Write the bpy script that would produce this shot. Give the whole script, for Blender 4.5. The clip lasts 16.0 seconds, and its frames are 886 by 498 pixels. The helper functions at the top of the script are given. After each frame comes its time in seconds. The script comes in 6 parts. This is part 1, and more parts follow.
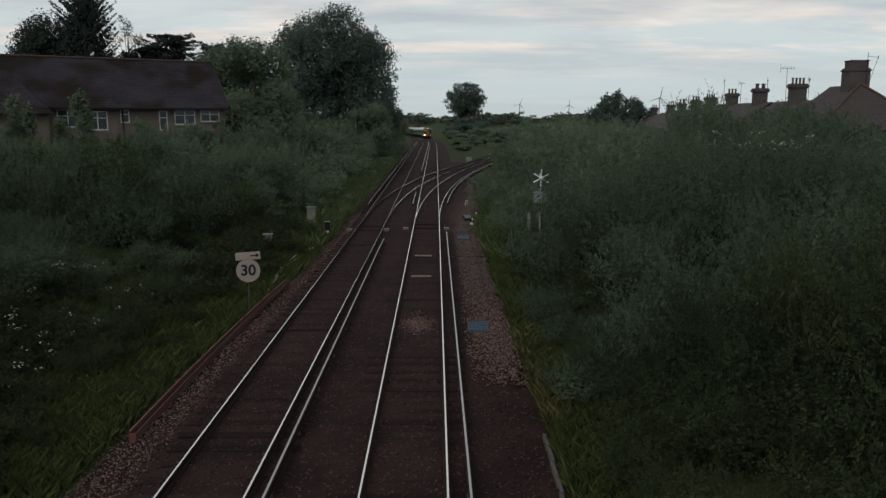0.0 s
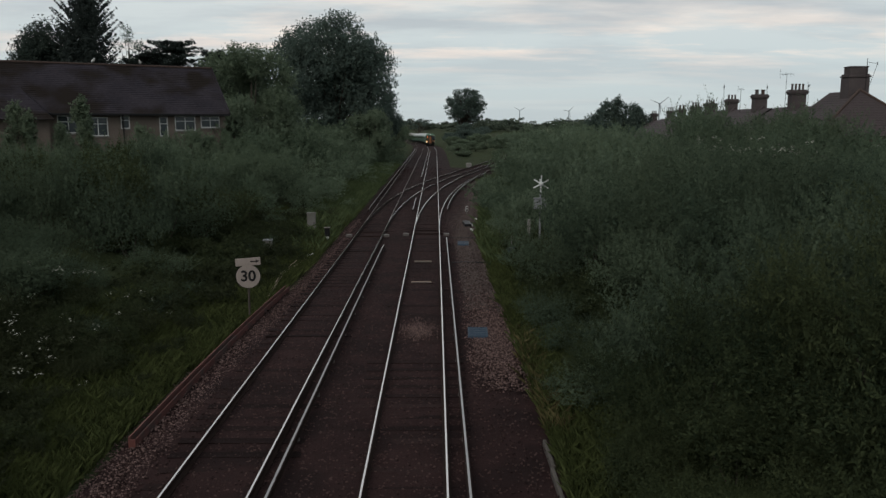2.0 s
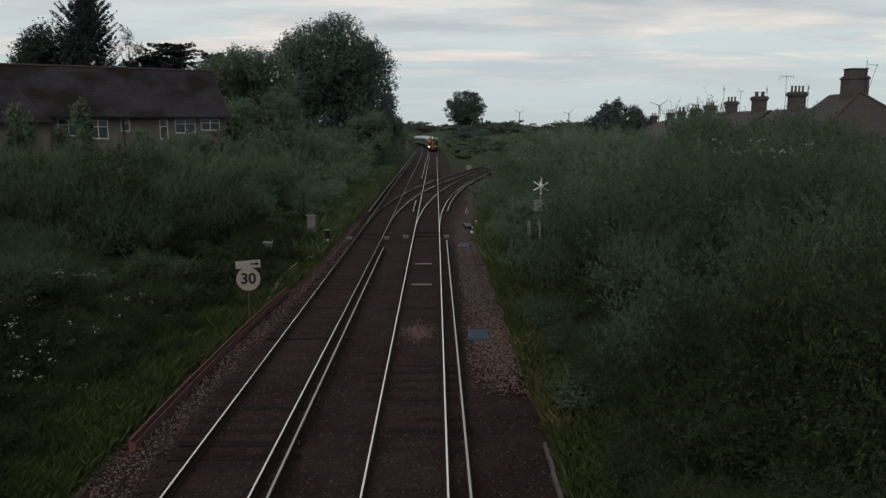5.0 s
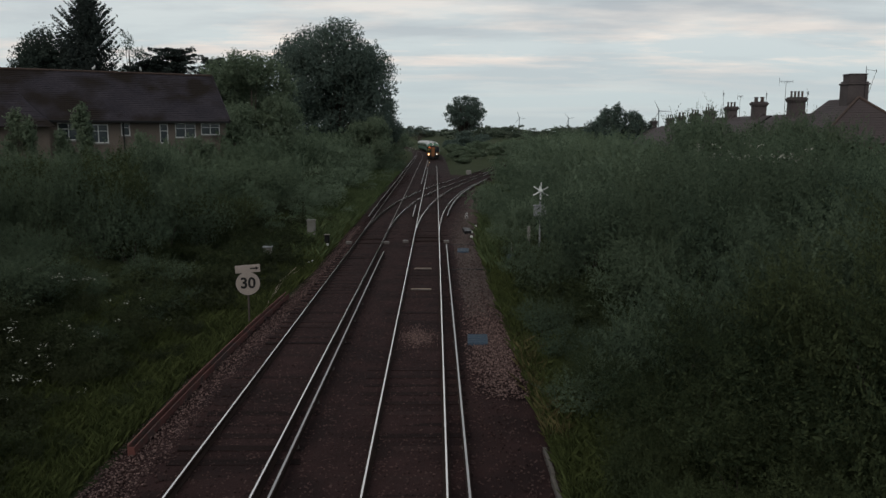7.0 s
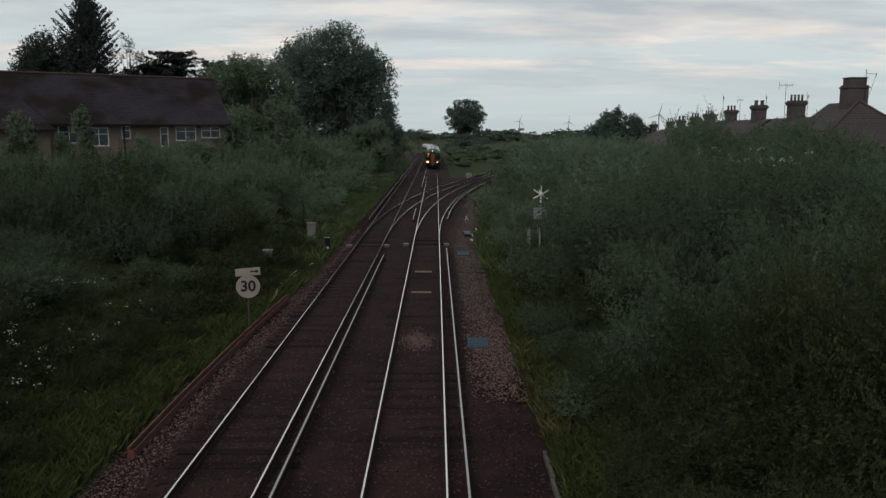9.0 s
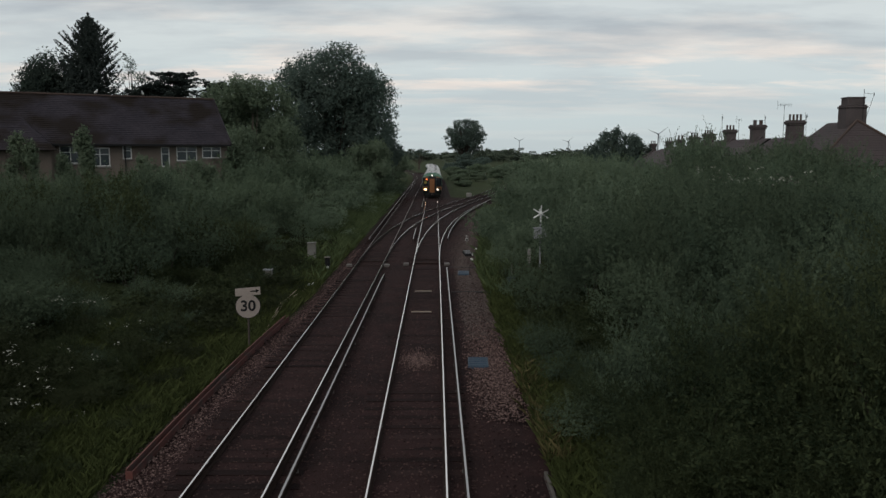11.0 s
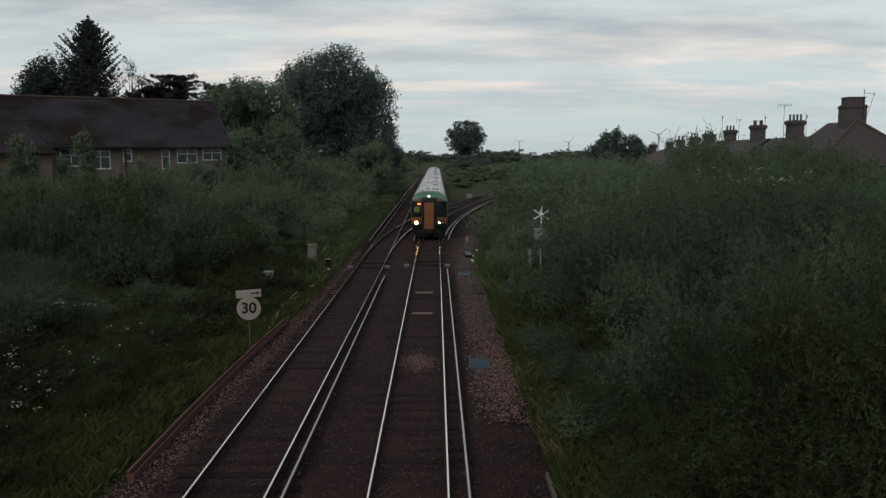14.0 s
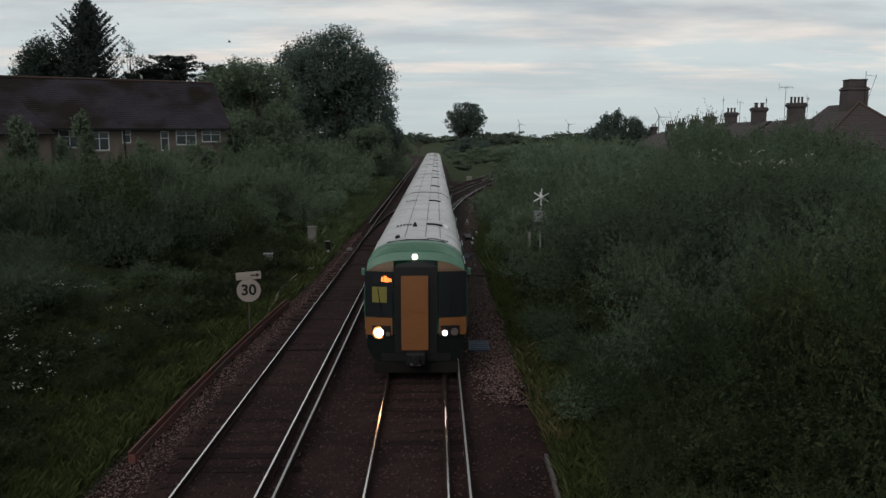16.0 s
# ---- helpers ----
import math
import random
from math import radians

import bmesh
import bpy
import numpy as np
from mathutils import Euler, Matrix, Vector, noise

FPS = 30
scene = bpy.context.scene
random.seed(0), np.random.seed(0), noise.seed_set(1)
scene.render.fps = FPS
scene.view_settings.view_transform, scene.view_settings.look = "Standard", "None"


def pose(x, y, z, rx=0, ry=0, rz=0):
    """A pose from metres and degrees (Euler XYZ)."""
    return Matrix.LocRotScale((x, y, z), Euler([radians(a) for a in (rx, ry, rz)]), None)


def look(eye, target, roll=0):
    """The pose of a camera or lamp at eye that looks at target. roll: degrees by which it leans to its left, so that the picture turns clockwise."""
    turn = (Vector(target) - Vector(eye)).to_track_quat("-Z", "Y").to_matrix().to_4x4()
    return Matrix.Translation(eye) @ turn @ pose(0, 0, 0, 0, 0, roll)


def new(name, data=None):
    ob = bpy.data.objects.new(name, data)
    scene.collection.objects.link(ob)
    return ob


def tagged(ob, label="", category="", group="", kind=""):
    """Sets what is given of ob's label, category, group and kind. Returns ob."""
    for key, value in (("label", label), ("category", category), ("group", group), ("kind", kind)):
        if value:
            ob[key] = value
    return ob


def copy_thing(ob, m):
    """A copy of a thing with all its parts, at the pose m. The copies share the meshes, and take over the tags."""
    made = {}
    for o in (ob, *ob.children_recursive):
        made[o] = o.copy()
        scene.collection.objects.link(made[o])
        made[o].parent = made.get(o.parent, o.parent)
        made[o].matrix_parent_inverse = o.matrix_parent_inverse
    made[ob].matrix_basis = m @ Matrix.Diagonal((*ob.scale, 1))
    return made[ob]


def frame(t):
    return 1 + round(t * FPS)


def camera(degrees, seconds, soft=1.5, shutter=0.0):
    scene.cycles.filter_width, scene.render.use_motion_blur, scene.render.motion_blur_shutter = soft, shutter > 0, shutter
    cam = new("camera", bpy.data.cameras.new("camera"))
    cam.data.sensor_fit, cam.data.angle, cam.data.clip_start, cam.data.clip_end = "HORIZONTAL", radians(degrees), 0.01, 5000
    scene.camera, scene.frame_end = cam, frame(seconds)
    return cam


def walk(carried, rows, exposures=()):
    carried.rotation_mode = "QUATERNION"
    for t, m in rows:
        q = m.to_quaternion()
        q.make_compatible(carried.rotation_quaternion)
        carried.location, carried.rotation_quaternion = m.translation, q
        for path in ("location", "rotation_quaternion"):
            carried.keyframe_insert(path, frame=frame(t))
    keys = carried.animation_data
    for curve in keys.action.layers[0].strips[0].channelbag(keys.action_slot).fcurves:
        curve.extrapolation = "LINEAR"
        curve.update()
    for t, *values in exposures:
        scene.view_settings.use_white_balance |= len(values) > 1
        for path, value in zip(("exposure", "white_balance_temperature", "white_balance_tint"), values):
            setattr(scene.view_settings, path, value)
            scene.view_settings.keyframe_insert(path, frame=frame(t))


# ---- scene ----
# camera on a footbridge over the line: it stays put and nods a little in the hand
cam = camera(58.5, 16.0, soft=1.45)
EYE = (0.0, 0.0, 6.30)
NOD = [
    (0.0, -0.52, -9.46, -0.04), (0.5, -0.52, -8.83, -0.07), (1.0, -0.51, -8.48, -0.04), (1.5, -0.52, -8.89, -0.04),
    (2.0, -0.52, -9.04, -0.04), (2.5, -0.52, -9.16, 0.00), (3.0, -0.52, -8.79, -0.03), (3.5, -0.52, -8.75, -0.02),
    (4.0, -0.51, -9.12, 0.03), (6.5, -0.53, -8.41, 0.0), (7.0, -0.53, -8.53, -0.05), (7.5, -0.53, -8.17, -0.08),
    (8.0, -0.53, -7.88, -0.08), (8.5, -0.52, -8.65, -0.08), (9.0, -0.52, -8.30, -0.08), (11.5, -0.50, -6.82, 0.00),
    (12.0, -0.49, -7.31, 0.01), (12.5, -0.49, -7.33, 0.08), (13.0, -0.44, -7.95, 0.05), (13.5, -0.44, -7.82, 0.11),
    (14.0, -0.46, -6.79, 0.20), (14.5, -0.45, -7.61, 0.25), (15.0, -0.46, -8.10, 0.14), (15.5, -0.47, -7.79, 0.11),
    (16.0, -0.48, -8.07, 0.11)]


def aim(yaw, pitch, roll):
    return Matrix.Translation(EYE) @ pose(0, 0, 0, 90 + pitch, 0, yaw) @ pose(0, 0, 0, 0, 0, -roll)


walk(cam, [(t, aim(a, b, c)) for t, a, b, c in NOD])

# ---------------------------------------------------------------- sky and light
world = bpy.data.worlds.new("world")
scene.world = world
world.use_nodes = True
WN, WL = world.node_tree.nodes, world.node_tree.links
WN.clear()


def wnode(kind, **values):
    n = WN.new(kind)
    for k, v in values.items():
        n.inputs[k].default_value = v
    return n


def wmath(op, a, b=None):
    n = WN.new("ShaderNodeMath")
    n.operation = op
    for i, v in enumerate((a, b)):
        if v is None:
            continue
        if isinstance(v, (int, float)):
            n.inputs[i].default_value = v
        else:
            WL.new(v, n.inputs[i])
    return n.outputs[0]


def wmix(fac, a, b):
    n = WN.new("ShaderNodeMix")
    n.data_type = "RGBA"
    for sock, v in ((n.inputs[0], fac), (n.inputs[6], a), (n.inputs[7], b)):
        if isinstance(v, (int, float, tuple)):
            sock.default_value = v
        else:
            WL.new(v, sock)
    return n.outputs[2]


def wramp(fac, stops):
    n = WN.new("ShaderNodeValToRGB")
    while len(n.color_ramp.elements) < len(stops):
        n.color_ramp.elements.new(0.5)
    for e, (p, c) in zip(n.color_ramp.elements, stops):
        e.position, e.color = p, (*c, 1)
    WL.new(fac, n.inputs[0])
    return n.outputs[0]


coord = WN.new("ShaderNodeTexCoord")
sep = WN.new("ShaderNodeSeparateXYZ")
WL.new(coord.outputs["Generated"], sep.inputs[0])
up = wmath("MAXIMUM", sep.outputs[2], 0.0)
flat = wmath("ADD", up, 0.10)
comb = WN.new("ShaderNodeCombineXYZ")
WL.new(wmath("DIVIDE", sep.outputs[0], flat), comb.inputs[0])
WL.new(wmath("DIVIDE", sep.outputs[1], flat), comb.inputs[1])


def cloud(scale, detail, rough, sx, sy, shift):
    m = WN.new("ShaderNodeMapping")
    m.inputs["Scale"].default_value = (sx, sy, 1)
    m.inputs["Location"].default_value = (shift, shift * 0.7, 0)
    WL.new(comb.outputs[0], m.inputs[0])
    n = wnode("ShaderNodeTexNoise", Scale=scale, Detail=detail, Roughness=rough)
    WL.new(m.outputs[0], n.inputs["Vector"])
    return n.outputs[0]


sky = WN.new("ShaderNodeTexSky")
sky.sky_type, sky.sun_disc, sky.sun_elevation, sky.sun_rotation = "NISHITA", False, radians(41), radians(214)
nishita = WN.new("ShaderNodeMix")
nishita.data_type, nishita.blend_type = "RGBA", "MULTIPLY"
nishita.inputs[0].default_value = 1.0
WL.new(sky.outputs[0], nishita.inputs[6])
nishita.inputs[7].default_value = (0.1, 0.1, 0.1, 1)
veil = wramp(up, [(0.0, (0.55, 0.62, 0.64)), (0.05, (0.57, 0.65, 0.67)), (0.14, (0.67, 0.72, 0.72)), (0.35, (0.54, 0.57, 0.59)), (1.0, (0.50, 0.53, 0.56))])
base = wmix(0.94, nishita.outputs[2], veil)
streak = wramp(cloud(0.9, 8, 0.6, 0.8, 1.5, 3.1), [(0.0, (0, 0, 0)), (0.47, (0, 0, 0)), (0.60, (1, 1, 1)), (1.0, (1, 1, 1))])
low = wramp(up, [(0.0, (0, 0, 0)), (0.05, (0.15, 0.15, 0.15)), (0.09, (1, 1, 1)), (0.13, (0.6, 0.6, 0.6)), (0.2, (0.2, 0.2, 0.2)), (1.0, (0, 0, 0))])
base = wmix(wmath("MULTIPLY", streak, low), base, (0.92, 0.82, 0.74, 1))
grey = wramp(cloud(0.8, 8, 0.58, 0.6, 1.1, 7.7), [(0.0, (0, 0, 0)), (0.44, (0, 0, 0)), (0.60, (1, 1, 1)), (1.0, (1, 1, 1))])
high = wramp(up, [(0.0, (0.15, 0.15, 0.15)), (0.10, (0.45, 0.45, 0.45)), (0.16, (0.9, 0.9, 0.9)), (1.0, (1, 1, 1))])
base = wmix(wmath("MULTIPLY", grey, high), base, (0.42, 0.465, 0.505, 1))
back = WN.new("ShaderNodeBackground")
back.inputs["Strength"].default_value = 1.0
WL.new(base, back.inputs[0])
WL.new(back.outputs[0], WN.new("ShaderNodeOutputWorld").inputs[0])

sun = new("sun", bpy.data.lights.new("sun", "SUN"))
sun.data.energy, sun.data.angle, sun.data.color = 1.45, radians(40), (1.0, 0.95, 0.90)
sun.matrix_world = look((-24, -36, 38), (0, 0, 0))
scene.view_settings.exposure = 0.0

# ---------------------------------------------------------------- materials


def material(name, dark, light, rough=0.8, metal=0.0, scale=4.0, fine=60.0, bump=0.2, island=0.0, spec=0.4, object_random=0.0, stain=None, stretch=(1, 1, 1), thin=0.0):
    """A surface with stains at scale, grain at fine (both per metre), and relief."""
    m = bpy.data.materials.new(name)
    m.use_nodes = True
    n, l = m.node_tree.nodes, m.node_tree.links
    bsdf = n["Principled BSDF"]
    geo = n.new("ShaderNodeNewGeometry")
    tex = n.new("ShaderNodeTexCoord")
    mp = n.new("ShaderNodeMapping")
    mp.inputs["Scale"].default_value = stretch
    l.new(tex.outputs["Object"], mp.inputs[0])
    big = n.new("ShaderNodeTexNoise")
    big.inputs["Scale"].default_value, big.inputs["Detail"].default_value = scale, 5
    small = n.new("ShaderNodeTexNoise")
    small.inputs["Scale"].default_value, small.inputs["Detail"].default_value = fine, 3
    l.new(mp.outputs[0], big.inputs["Vector"])
    l.new(mp.outputs[0], small.inputs["Vector"])
    add = n.new("ShaderNodeMath")
    add.operation = "MULTIPLY_ADD"
    l.new(small.outputs[0], add.inputs[0])
    add.inputs[1].default_value = 0.5
    half = n.new("ShaderNodeMath")
    half.operation = "MULTIPLY"
    half.inputs[1].default_value = 0.5
    l.new(big.outputs[0], half.inputs[0])
    l.new(half.outputs[0], add.inputs[2])
    fac = add.outputs[0]
    for amount, src in ((island, geo.outputs["Random Per Island"]), (object_random, None)):
        if amount:
            if src is None:
                src = n.new("ShaderNodeObjectInfo").outputs["Random"]
            mix = n.new("ShaderNodeMix")
            mix.inputs[0].default_value = amount
            l.new(fac, mix.inputs[2])
            l.new(src, mix.inputs[3])
            fac = mix.outputs[0]
    ramp = n.new("ShaderNodeValToRGB")
    ramp.color_ramp.elements[0].position, ramp.color_ramp.elements[0].color = 0.25, (*dark, 1)
    ramp.color_ramp.elements[1].position, ramp.color_ramp.elements[1].color = 0.75, (*light, 1)
    l.new(fac, ramp.inputs[0])
    colour = ramp.outputs[0]
    if stain:
        sn = n.new("ShaderNodeTexNoise")
        sn.inputs["Scale"].default_value, sn.inputs["Detail"].default_value = stain[1], 4
        l.new(tex.outputs["Object"], sn.inputs["Vector"])
        sr = n.new("ShaderNodeValToRGB")
        sr.color_ramp.elements[0].position, sr.color_ramp.elements[1].position = 0.48, 0.62
        l.new(sn.outputs[0], sr.inputs[0])
        sm = n.new("ShaderNodeMix")
        sm.data_type = "RGBA"
        l.new(sr.outputs[0], sm.inputs[0])
        l.new(colour, sm.inputs[6])
        sm.inputs[7].default_value = (*stain[0], 1)
        colour = sm.outputs[2]
    l.new(colour, bsdf.inputs["Base Color"])
    bsdf.inputs["Roughness"].default_value = rough
    bsdf.inputs["Metallic"].default_value = metal
    bsdf.inputs["Specular IOR Level"].default_value = spec
    if bump:
        b = n.new("ShaderNodeBump")
        b.inputs["Strength"].default_value, b.inputs["Distance"].default_value = bump, 0.02
        l.new(small.outputs[0], b.inputs["Height"])
        l.new(b.outputs[0], bsdf.inputs["Normal"])
    if thin:
        tr = n.new("ShaderNodeBsdfTranslucent")
        l.new(colour, tr.inputs["Color"])
        ms = n.new("ShaderNodeMixShader")
        ms.inputs[0].default_value = thin
        l.new(bsdf.outputs[0], ms.inputs[1])
        l.new(tr.outputs[0], ms.inputs[2])
        l.new(ms.outputs[0], n["Material Output"].inputs["Surface"])
    return m


def glow(name, colour, strength):
    m = bpy.data.materials.new(name)
    m.use_nodes = True
    b = m.node_tree.nodes["Principled BSDF"]
    b.inputs["Base Color"].default_value = (*colour, 1)
    b.inputs["Emission Color"].default_value = (*colour, 1)
    b.inputs["Emission Strength"].default_value = strength
    return m


def glass(name, tint=(0.02, 0.025, 0.03)):
    m = bpy.data.materials.new(name)
    m.use_nodes = True
    b = m.node_tree.nodes["Principled BSDF"]
    b.inputs["Base Color"].default_value = (*tint, 1)
    b.inputs["Roughness"].default_value = 0.08
    return m


